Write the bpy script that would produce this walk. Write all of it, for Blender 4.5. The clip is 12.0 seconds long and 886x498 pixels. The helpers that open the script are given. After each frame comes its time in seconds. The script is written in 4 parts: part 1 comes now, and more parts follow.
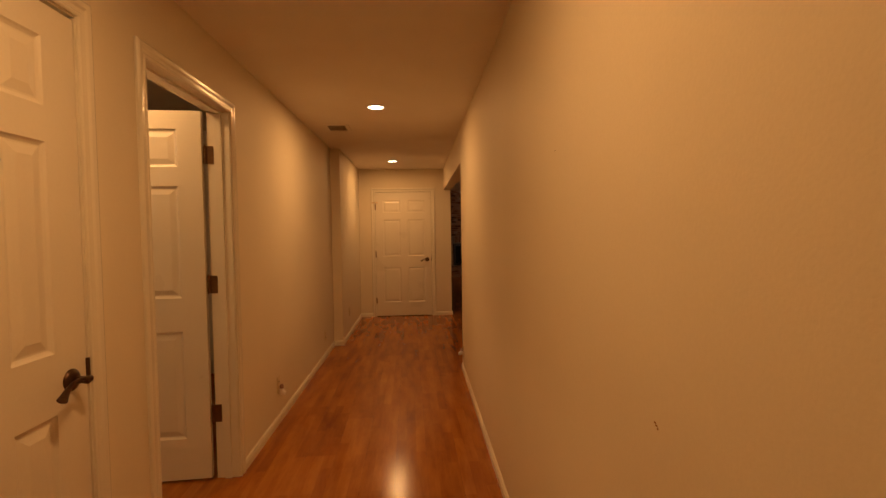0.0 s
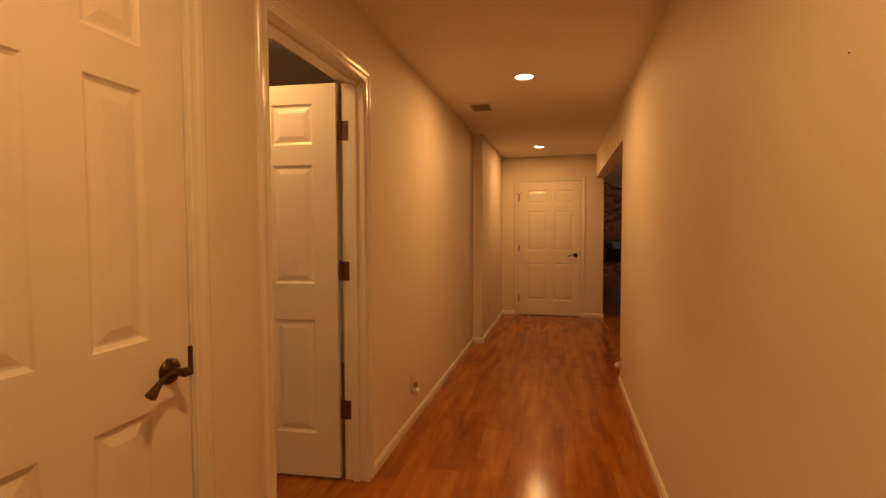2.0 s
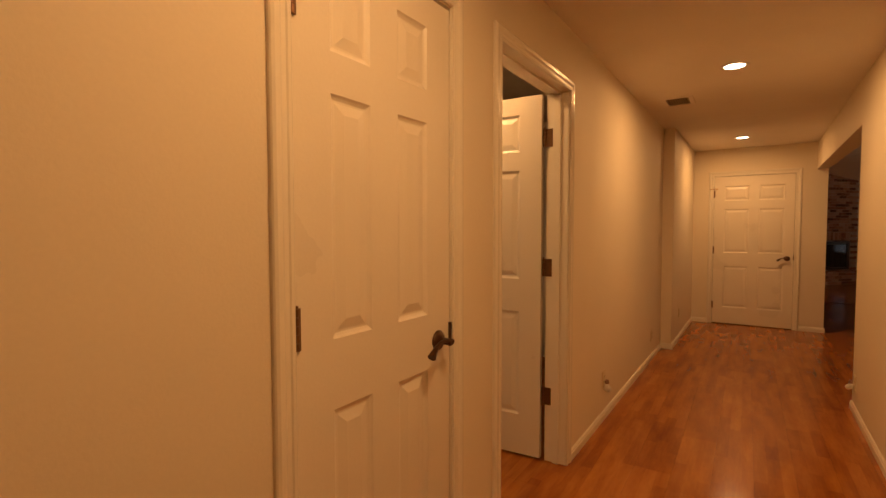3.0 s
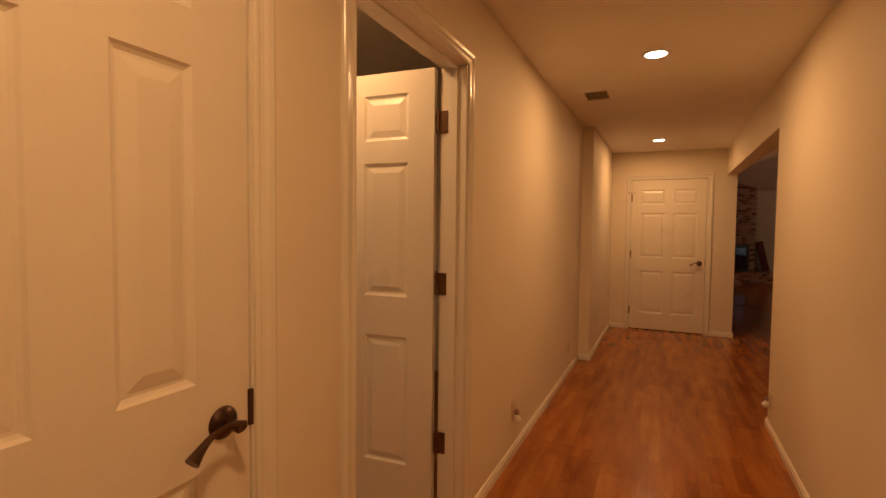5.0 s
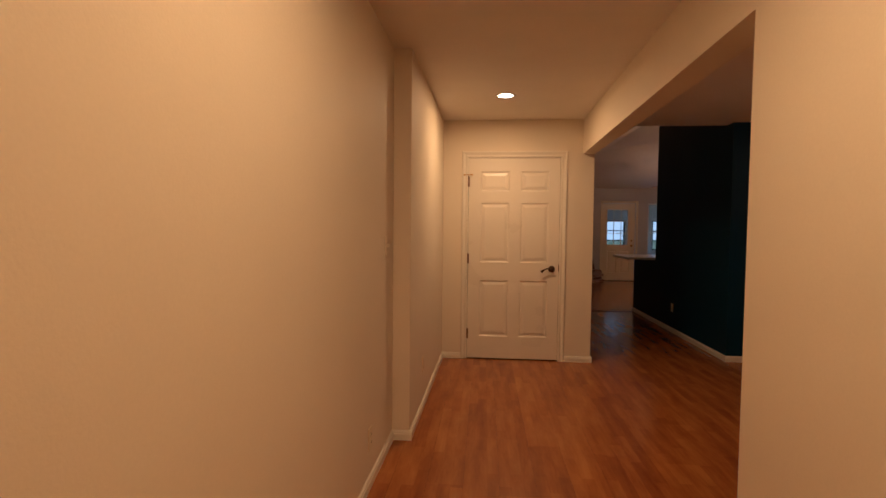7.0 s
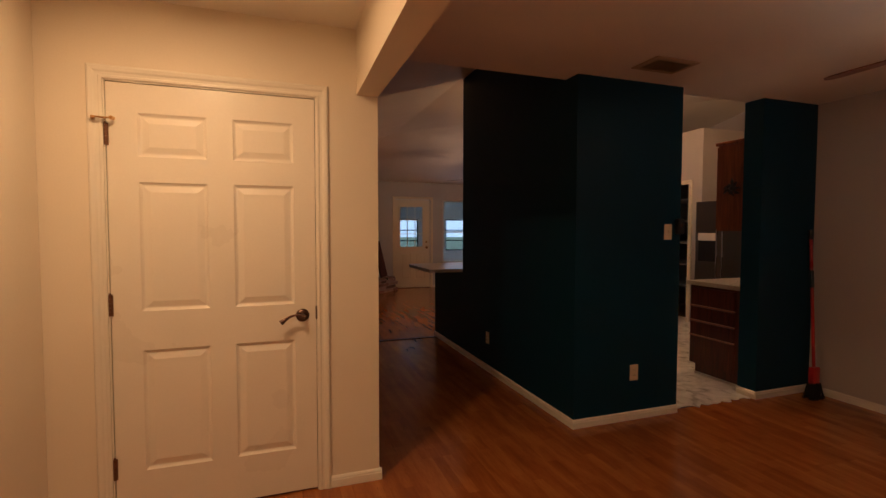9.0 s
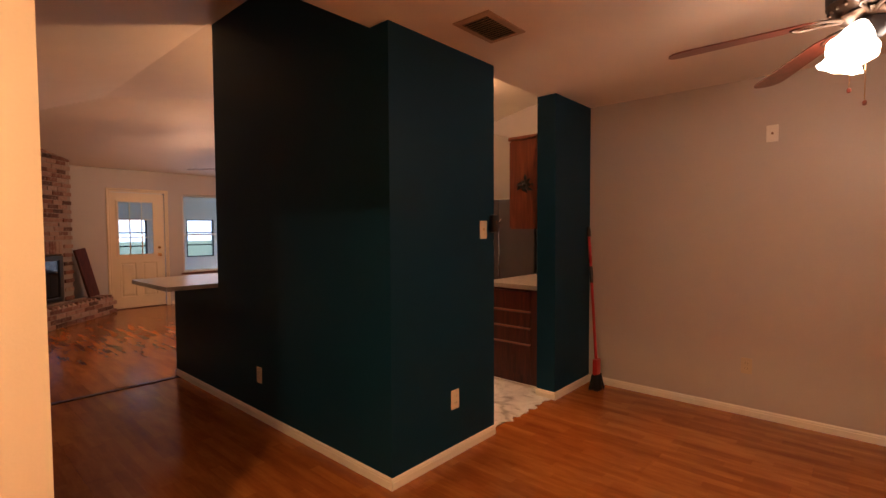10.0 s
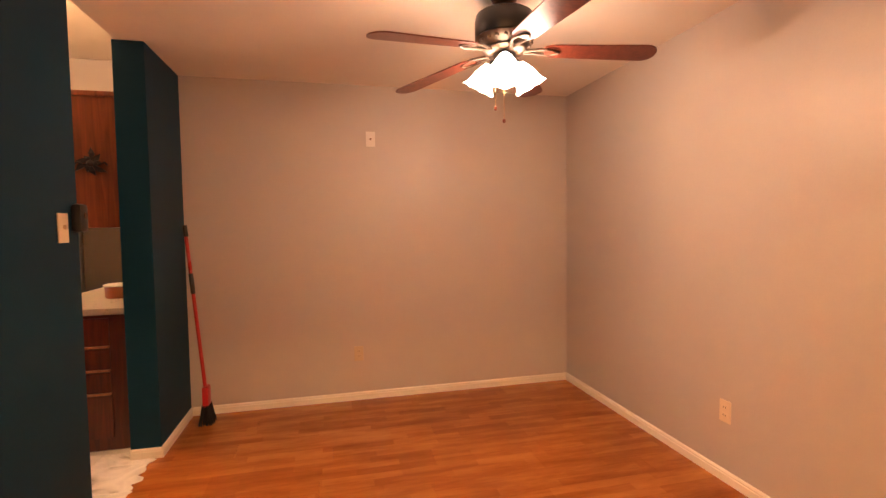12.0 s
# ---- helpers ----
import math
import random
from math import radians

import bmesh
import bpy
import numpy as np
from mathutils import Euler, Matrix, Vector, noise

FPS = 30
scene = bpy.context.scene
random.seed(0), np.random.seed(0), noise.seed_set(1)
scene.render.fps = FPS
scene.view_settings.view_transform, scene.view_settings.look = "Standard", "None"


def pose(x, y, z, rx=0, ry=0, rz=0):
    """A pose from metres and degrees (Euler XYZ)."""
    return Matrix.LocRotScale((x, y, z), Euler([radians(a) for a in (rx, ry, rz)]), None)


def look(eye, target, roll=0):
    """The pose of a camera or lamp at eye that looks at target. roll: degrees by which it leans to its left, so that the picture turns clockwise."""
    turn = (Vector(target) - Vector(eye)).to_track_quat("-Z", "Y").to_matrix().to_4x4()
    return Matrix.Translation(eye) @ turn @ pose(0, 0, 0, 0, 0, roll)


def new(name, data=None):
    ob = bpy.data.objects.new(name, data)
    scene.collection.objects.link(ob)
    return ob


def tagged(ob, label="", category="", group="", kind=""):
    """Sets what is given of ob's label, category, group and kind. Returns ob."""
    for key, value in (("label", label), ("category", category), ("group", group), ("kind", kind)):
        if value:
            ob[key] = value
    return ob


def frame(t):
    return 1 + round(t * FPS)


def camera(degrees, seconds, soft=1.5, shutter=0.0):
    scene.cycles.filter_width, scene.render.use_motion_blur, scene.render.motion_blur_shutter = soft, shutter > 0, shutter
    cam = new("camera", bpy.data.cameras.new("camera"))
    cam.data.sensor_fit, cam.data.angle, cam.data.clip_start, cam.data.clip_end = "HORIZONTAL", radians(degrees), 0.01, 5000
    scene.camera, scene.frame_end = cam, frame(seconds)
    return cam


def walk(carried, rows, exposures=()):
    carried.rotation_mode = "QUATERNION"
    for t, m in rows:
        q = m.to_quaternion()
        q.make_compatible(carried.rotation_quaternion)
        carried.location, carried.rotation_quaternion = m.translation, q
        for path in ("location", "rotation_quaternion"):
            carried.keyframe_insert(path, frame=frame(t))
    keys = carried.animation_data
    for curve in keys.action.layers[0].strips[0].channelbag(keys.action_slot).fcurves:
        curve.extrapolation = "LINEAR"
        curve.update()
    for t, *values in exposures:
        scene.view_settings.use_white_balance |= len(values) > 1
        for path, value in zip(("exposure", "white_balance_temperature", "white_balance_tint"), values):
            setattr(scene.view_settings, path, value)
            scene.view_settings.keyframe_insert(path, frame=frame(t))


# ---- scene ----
cam = camera(86.3, 12.0)
PATH = [
    (0, (-0.082, -0.389, 1.407), (0.057, 1.604, 1.33), -0.8),
    (0.5, (-0.083, -0.089, 1.419), (-0.077, 1.909, 1.325), -0.3),
    (1, (-0.103, 0.146, 1.412), (-0.156, 2.143, 1.322), -0.4),
    (1.5, (-0.096, 0.19, 1.362), (-0.408, 2.164, 1.273), -0.4),
    (2, (-0.141, 0.075, 1.34), (-0.591, 2.022, 1.254), -0.2),
    (2.5, (-0.227, -0.177, 1.337), (-1.144, 1.599, 1.251), -0.2),
    (2.7, (-0.254, -0.205, 1.344), (-1.334, 1.476, 1.255), -0.1),
    (4.5, (-0.243, -0.009, 1.347), (-1.216, 1.736, 1.263), 0.7),
    (5, (-0.307, 0.415, 1.377), (-1.132, 2.235, 1.286), 0.6),
    (5.5, (-0.414, 0.87, 1.351), (-1.042, 2.767, 1.267), 0.6),
    (6, (-0.449, 1.389, 1.369), (-0.89, 3.338, 1.272), 0.8),
    (6.5, (-0.471, 2.002, 1.339), (-0.773, 3.977, 1.256), 0.1),
    (6.7, (-0.491, 2.252, 1.323), (-0.747, 4.234, 1.239), 0.3),
    (8.5, (-0.072, 4.381, 1.41), (0.325, 6.339, 1.321), 0.2),
    (9, (0.081, 4.912, 1.388), (0.743, 6.797, 1.301), 0.1),
    (9.5, (0.211, 5.39, 1.377), (1.333, 7.043, 1.301), -0.1),
    (10, (0.369, 5.831, 1.366), (1.861, 7.161, 1.285), -0.3),
    (10.5, (0.47, 6.202, 1.337), (2.229, 7.15, 1.259), -0.4),
    (11, (0.613, 6.471, 1.309), (2.56, 6.922, 1.229), -0.6),
    (11.5, (0.72, 6.602, 1.338), (2.718, 6.588, 1.246), -0.7),
    (12, (0.675, 6.647, 1.355), (2.618, 6.183, 1.255), -0.8),
]

EXPOSURES = [(0, -0.45, 6600, 10), (0.5, -0.3, 6500, 10), (1, -0.2, 6500, 11), (1.5, -0.24, 6700, 11), (2.5, -0.16, 6450, 11), (4.5, -0.2, 6050, 11), (5, -0.2, 5850, 12), (5.5, -0.2, 5500, 12), (6, -0.18, 5350, 12), (6.5, -0.1, 4750, 10), (8.5, 0.18, 4850, 8), (9, 0.2, 4850, 8), (9.5, 0.5, 5000, 11), (10, 1.62, 5300, 16), (10.5, 2.5, 5400, 12), (11, 2.78, 5450, 10), (11.5, 2.85, 5450, 11), (12, 2.52, 5450, 14)]
walk(cam, [(t, look(eye, target, roll)) for t, eye, target, roll in PATH], EXPOSURES)

# ---- world and light ----
world = bpy.data.worlds.new("sky")
scene.world = world
world.use_nodes = True
sky = world.node_tree.nodes.new("ShaderNodeTexSky")
sky.sky_type, sky.sun_disc, sky.sun_elevation, sky.sun_rotation = "NISHITA", False, radians(50), radians(120)
world.node_tree.links.new(sky.outputs[0], world.node_tree.nodes["Background"].inputs[0])
world.node_tree.nodes["Background"].inputs[1].default_value = 0.12
sun_data = bpy.data.lights.new("sun", "SUN")
sun_data.energy, sun_data.angle, sun_data.color = 3.0, radians(0.5), (1.0, 0.95, 0.88)
sun = new("sun", sun_data)
sun.matrix_world = look((30, -20, 40), (0, 0, 0))

WARM = (1.0, 0.50, 0.17)


def lamp(name, place, watts, size, colour=WARM, kind="POINT"):
    data = bpy.data.lights.new(name, kind)
    data.energy, data.color = watts, colour
    if kind == "POINT":
        data.shadow_soft_size = size
    else:
        data.shape, data.size = "DISK", size
        data.spread = radians(178)
    ob = new(name, data)
    ob.matrix_world = Matrix.Translation(place)
    return ob


CANS = [(-0.37, 0.56), (-0.345, 3.57), (-0.32, 6.58)]
for cx, cy in CANS:
    lamp("can_light", (cx, cy, 2.418), 15, 0.12, kind="AREA")
# fill lamp added out of view to brighten the bedroom ceiling
lamp("bedroom_fill_lamp", (-3.2, 1.0, 2.10), 4, 0.08, (1.0, 0.56, 0.24))
lamp("bedroom_can_light", (-1.65, 1.98, 2.418), 9, 0.12, kind="AREA")
FAN = (2.80, 5.83)
for k in range(3):
    a = radians(160 + 120 * k)
    lamp("fan_bulb", (FAN[0] + 0.115 * math.cos(a), FAN[1] + 0.115 * math.sin(a), 2.02), 1.2, 0.035, (1.0, 0.365, 0.10))
lamp("kitchen_bulb", (4.0, 9.4, 2.55), 80, 0.10, (1.0, 0.44, 0.14))
lamp("living_fan_bulb", (3.75, 13.1, 2.16), 9, 0.08, (1.0, 0.44, 0.17))
window_light = bpy.data.lights.new("window_daylight", "AREA")
window_light.shape, window_light.size, window_light.size_y, window_light.energy, window_light.color = "RECTANGLE", 1.5, 1.4, 2.2, (0.92, 0.94, 1.0)
new("window_daylight", window_light).matrix_world = look((4.6, 15.48, 1.32), (4.6, 10.0, 1.32))



# ---- materials ----
def material(name, colour, rough=0.6, metal=0.0, vary=0.06, scale=3.0, grain=120.0, bump=0.05, bump_scale=0.0, spec=0.5):
    """Base colour with slow and fine variation, roughness variation and a fine relief."""
    m = bpy.data.materials.new(name)
    m.use_nodes = True
    nt = m.node_tree
    n, ln = nt.nodes, nt.links
    b = n["Principled BSDF"]
    co = n.new("ShaderNodeNewGeometry")
    slow, fine = n.new("ShaderNodeTexNoise"), n.new("ShaderNodeTexNoise")
    slow.inputs["Scale"].default_value, slow.inputs["Detail"].default_value = scale, 4
    fine.inputs["Scale"].default_value, fine.inputs["Detail"].default_value = grain, 3
    for t in (slow, fine):
        ln.new(co.outputs["Position"], t.inputs["Vector"])
    add = n.new("ShaderNodeMath")
    add.operation = "ADD"
    ln.new(slow.outputs["Fac"], add.inputs[0])
    mul = n.new("ShaderNodeMath")
    mul.operation, mul.inputs[1].default_value = "MULTIPLY", 0.5
    ln.new(fine.outputs["Fac"], mul.inputs[0])
    ln.new(mul.outputs[0], add.inputs[1])
    ramp = n.new("ShaderNodeValToRGB")
    ramp.color_ramp.elements[0].position, ramp.color_ramp.elements[1].position = 0.45, 1.05
    lo, hi = [max(0, c * (1 - vary)) for c in colour], [min(1, c * (1 + vary)) for c in colour]
    ramp.color_ramp.elements[0].color, ramp.color_ramp.elements[1].color = (*lo, 1), (*hi, 1)
    ln.new(add.outputs[0], ramp.inputs[0])
    ln.new(ramp.outputs[0], b.inputs["Base Color"])
    rr = n.new("ShaderNodeMapRange")
    rr.inputs["To Min"].default_value, rr.inputs["To Max"].default_value = max(0.02, rough - 0.08), min(1, rough + 0.08)
    ln.new(slow.outputs["Fac"], rr.inputs["Value"])
    ln.new(rr.outputs[0], b.inputs["Roughness"])
    b.inputs["Metallic"].default_value = metal
    b.inputs["Specular IOR Level"].default_value = spec
    if bump:
        rel = n.new("ShaderNodeTexNoise")
        rel.inputs["Scale"].default_value, rel.inputs["Detail"].default_value = bump_scale or grain, 2
        ln.new(co.outputs["Position"], rel.inputs["Vector"])
        bp = n.new("ShaderNodeBump")
        bp.inputs["Strength"].default_value, bp.inputs["Distance"].default_value = bump, 0.004
        ln.new(rel.outputs["Fac"], bp.inputs["Height"])
        ln.new(bp.outputs[0], b.inputs["Normal"])
    return m


def glow(name, colour, strength):
    m = bpy.data.materials.new(name)
    m.use_nodes = True
    b = m.node_tree.nodes["Principled BSDF"]
    b.inputs["Base Color"].default_value = (0.9, 0.88, 0.84, 1)
    b.inputs["Emission Color"].default_value = (*colour, 1)
    b.inputs["Emission Strength"].default_value = strength
    return m


M_HALL = material("hall_wall_paint", (0.78, 0.70, 0.56), 0.58, spec=0.25, bump=0.09, bump_scale=150, vary=0.035, scale=1.5)
M_CEIL = material("ceiling_paint", (0.82, 0.77, 0.68), 0.75, bump=0.15, bump_scale=110, vary=0.03)
M_TRIM = material("gloss_trim_paint", (0.80, 0.75, 0.64), 0.22, bump=0.04, vary=0.03)
M_DOOR = material("door_paint", (0.80, 0.74, 0.63), 0.30, bump=0.05, vary=0.03)
M_TEAL = material("teal_paint", (0.0040, 0.031, 0.064), 0.50, spec=0.15, bump=0.09, bump_scale=150, vary=0.08, scale=1.5)
M_DINE = material("grey_wall_paint", (0.50, 0.455, 0.415), 0.42, bump=0.10, bump_scale=140, vary=0.03, scale=1.5)
M_LIVE = material("lilac_grey_paint", (0.48, 0.46, 0.47), 0.5, bump=0.15, bump_scale=90, vary=0.03)
M_ROOM = material("bedroom_paint", (0.70, 0.64, 0.54), 0.6, bump=0.15, vary=0.03)
M_BRONZE = material("oil_bronze", (0.10, 0.058, 0.042), 0.30, metal=0.85, vary=0.2, scale=30)
M_HINGE = material("hinge_bronze", (0.20, 0.11, 0.06), 0.4, metal=0.8, vary=0.2, scale=30)
# near-black colour painted in for the shade inside slots and vents
M_DARK = material("gap_shade", (0.02, 0.018, 0.015), 0.8, bump=0)
M_PLATE = material("almond_plastic", (0.72, 0.62, 0.44), 0.35, bump=0, vary=0.02)
M_WHITEP = material("white_plastic", (0.8, 0.78, 0.72), 0.35, bump=0, vary=0.02)
M_BLACK = material("black_plastic", (0.012, 0.012, 0.013), 0.35, bump=0, vary=0.1)
M_CAN = glow("can_lens", (1.0, 0.80, 0.52), 14)
M_SHADE = glow("lit_glass_shade", (1.0, 0.78, 0.52), 4)
M_FLOORSUB = material("subfloor", (0.08, 0.04, 0.02), 0.8, bump=0)


# ---- mesh helpers ----
def box(bm, x0, y0, z0, x1, y1, z1, bevel=0.0):
    r = bmesh.ops.create_cube(bm, size=1.0)
    vs = r["verts"]
    for v in vs:
        v.co = Vector(((x0 + x1) / 2 + v.co.x * (x1 - x0), (y0 + y1) / 2 + v.co.y * (y1 - y0), (z0 + z1) / 2 + v.co.z * (z1 - z0)))
    if bevel:
        es = list({e for v in vs for e in v.link_edges})
        bmesh.ops.bevel(bm, geom=es, offset=bevel, segments=2, profile=0.6, affect="EDGES")
    return vs


def boxes(*rows, bevel=0.0):
    bm = bmesh.new()
    for r in rows:
        box(bm, *r, bevel=bevel)
    return bm


def cyl(bm, p, q, r0, r1=None, seg=20, caps=True):
    p, q = Vector(p), Vector(q)
    d = q - p
    m = Matrix.Translation((p + q) / 2) @ d.to_track_quat("Z", "Y").to_matrix().to_4x4()
    return bmesh.ops.create_cone(bm, cap_ends=caps, segments=seg, radius1=r0, radius2=r0 if r1 is None else r1, depth=d.length, matrix=m)["verts"]


def lathe(bm, rows, seg=28, m=None):
    """Turned shape from rows of (radius, height)."""
    rings = []
    for r, z in rows:
        ring = [bm.verts.new((r * math.cos(2 * math.pi * k / seg), r * math.sin(2 * math.pi * k / seg), z)) for k in range(seg)]
        rings.append(ring)
    for a, b in zip(rings, rings[1:]):
        for k in range(seg):
            bm.faces.new((a[k], a[(k + 1) % seg], b[(k + 1) % seg], b[k]))
    if m is not None:
        bmesh.ops.transform(bm, matrix=m, verts=[v for r in rings for v in r])
    return rings


def tube(bm, pts, radius, seg=10):
    """Round bar along points; radius is one number or one for each point."""
    pts = [Vector(p) for p in pts]
    rings = []
    for i, p in enumerate(pts):
        d = (pts[min(i + 1, len(pts) - 1)] - pts[max(i - 1, 0)]).normalized()
        q = d.to_track_quat("Z", "Y")
        r = radius[i] if isinstance(radius, (list, tuple)) else radius
        rings.append([bm.verts.new(p + q @ Vector((r * math.cos(2 * math.pi * k / seg), r * math.sin(2 * math.pi * k / seg), 0))) for k in range(seg)])
    for a, b in zip(rings, rings[1:]):
        for k in range(seg):
            bm.faces.new((a[k], a[(k + 1) % seg], b[(k + 1) % seg], b[k]))
    bm.faces.new(rings[0][::-1])
    bm.faces.new(rings[-1])


def mesh_of(name, bm, mat):
    bmesh.ops.recalc_face_normals(bm, faces=bm.faces)
    me = bpy.data.meshes.new(name)
    bm.to_mesh(me)
    bm.free()
    for m in mat if isinstance(mat, (list, tuple)) else [mat]:
        me.materials.append(m)
    return me


def part(name, bm, mat, parent=None, label="", smooth=False):
    me = mesh_of(name, bm, mat)
    if smooth:
        me.shade_smooth()
        me.set_sharp_from_angle(angle=radians(40))
    ob = new(name, me)
    ob.parent = parent
    if label:
        tagged(ob, label)
    return ob


def thing(name, label, category, m=None, group="", kind=""):
    ob = new(name)
    ob.empty_display_size = 0.1
    if m is not None:
        ob.matrix_basis = m
    return tagged(ob, label, category, group, kind)


def structure(name, bm, mat, label, category="", smooth=False):
    ob = part(name, bm, mat, smooth=smooth)
    return tagged(ob, label, category or name.split("_")[0], kind="structure")


# ---- the plan ----
H = 2.43                       # flat ceiling
XL, XJ, XO = -1.085, -0.973, 0.60            # hall's west face and furred west face at y = 2.57, east wall's far side
Y0, YJ, YO, YE = -2.2, 5.52, 4.355, 7.45     # hall's south end, jog, opening's near edge, end wall
HEAD = 2.09
XD, YD = 4.38, 4.67            # dining room's east and south walls
YT, YT2 = 7.655, 7.80          # teal wall's faces
XT, XT2 = 2.005, 2.92          # teal block's west face and kitchen edge
XS = 3.75                     # teal stub's end
TE1, PE = 9.735, 10.70         # ends of the teal partition and of its half wall
YB = 15.5                      # living room's back wall
D1 = (0.515, 1.17)            # closed closet door in the west wall
D2 = (1.55, 2.372)             # doorway of the open door
FD = (-0.645, 0.272)           # door in the end wall
LEAN = 0.015                   # the old hall runs slightly off square
LEAN_DEG = math.degrees(math.atan(LEAN))
DH = 2.08

wt = 0.12


def west_face(y):
    return XL + LEAN * (y - 2.57)


def furred_face(y):
    return XJ + LEAN * (y - 2.57)


def east_face(y):
    return 0.435 + 0.0165 * (y - 4.3)


def lean(bm):
    """Turns a piece drawn square to the end wall into the hall's own direction."""
    for v in bm.verts:
        v.co.x += LEAN * (v.co.y - 2.57)
    return bm


structure("wall_west", lean(boxes(
    (XL - wt, Y0, 0, XL, D1[0] - 0.012, H), (XL - wt, D1[0] - 0.012, DH, XL, D1[1] + 0.012, H),
    (XL - wt, D1[1] + 0.012, 0, XL, D2[0] - 0.02, H), (XL - wt, D2[0] - 0.02, DH + 0.03, XL, D2[1] + 0.02, H),
    (XL - wt, D2[1] + 0.02, 0, XL, YE + wt, H))), M_HALL, "cream painted hallway wall with light orange-peel texture", "wall")
structure("wall_west_furred", lean(boxes((XL, YJ, 0, XJ, YE, H), bevel=0.006)), M_HALL, "cream painted furred-out hallway wall section", "wall")
structure("wall_north", boxes((-1.01, YE, 0, FD[0] - 0.015, YE + wt, H), (FD[0] - 0.015, YE, 2.066, FD[1] + 0.015, YE + wt, H),
    (FD[1] + 0.015, YE, 0, XO, YE + wt, H)), M_HALL, "cream painted wall closing the hallway", "wall")


def skew_wall(rows):
    bm = bmesh.new()
    for y0, y1, z0, z1 in rows:
        for v in box(bm, 0, y0, z0, 1, y1, z1):
            v.co.x = XO if v.co.x > 0.5 else east_face(v.co.y)
    return bm


structure("wall_east", skew_wall([(Y0, YO, 0, H), (YO, YE, HEAD, H)]), M_HALL, "cream painted hallway wall ending in a wide opening", "wall")
structure("wall_south", boxes((-1.30, Y0 - wt, 0, XO, Y0, H)), M_HALL, "cream painted wall behind the hallway", "wall")
structure("wall_dining_south", boxes((XO, YO - 0.05, 0, XD + wt, YD, H)), M_DINE, "grey painted dining room wall", "wall")
structure("wall_dining_east", boxes((XD, YD, 0, XD + wt, YT, H)), M_DINE, "grey painted dining room wall", "wall")
structure("wall_teal", boxes((XT + 0.14, YT, 0, XT2, YT2, H), (XT, YT, 0, XT + 0.14, TE1, 3.2)), M_TEAL, "dark teal painted partition wall", "wall")
structure("wall_pony", boxes((XT, TE1, 0, XT + 0.12, PE, 0.905)), M_TEAL, "dark teal half wall under the bar", "wall")
structure("wall_stub", boxes((XS, YT, 0, XD + wt, YT2 + 0.02, H), bevel=0.004), M_TEAL, "dark teal painted wall end beside the kitchen", "wall")

structure("ceiling", boxes((-1.27, Y0 - wt, H, XO, YE + wt, H + 0.45), (XO, YO - 0.05, H, 7.7, YT2, H + 1.25)), M_CEIL, "off-white textured flat ceiling", "ceiling")


def vault():
    """Sloped ceiling of living room and kitchen."""
    bm = bmesh.new()
    top = lambda x, y: 3.0 + 0.09 * (x - 1.98)
    west = lambda x, y: 3.0 + 0.26 * (x - 1.98)
    north = lambda x, y: 2.45 + 0.2 * (YB - y)
    a = 150
    for i in range(a):
        for j in range(a):
            q = []
            for u, v in ((i, j), (i + 1, j), (i + 1, j + 1), (i, j + 1)):
                x, y = 0.0 + 7.6 * u / a, YE + 0.05 + (YB + 0.05 - YE) * v / a
                q.append(bm.verts.new((x, y, max(2.40, min(top(x, y), west(x, y), north(x, y))))))
            bm.faces.new(q)
    bmesh.ops.remove_doubles(bm, verts=bm.verts, dist=0.0005)
    r = bmesh.ops.extrude_face_region(bm, geom=bm.faces[:])
    for g in r["geom"]:
        if isinstance(g, bmesh.types.BMVert):
            g.co.z += 0.1
    return bm


structure("ceiling_vault", vault(), M_CEIL, "off-white vaulted living room ceiling", "ceiling")
structure("floor", boxes((-4.2, Y0 - wt, -0.1, 7.7, YB + 0.1, -0.012)), M_FLOORSUB, "floor slab under the boards", "floor")


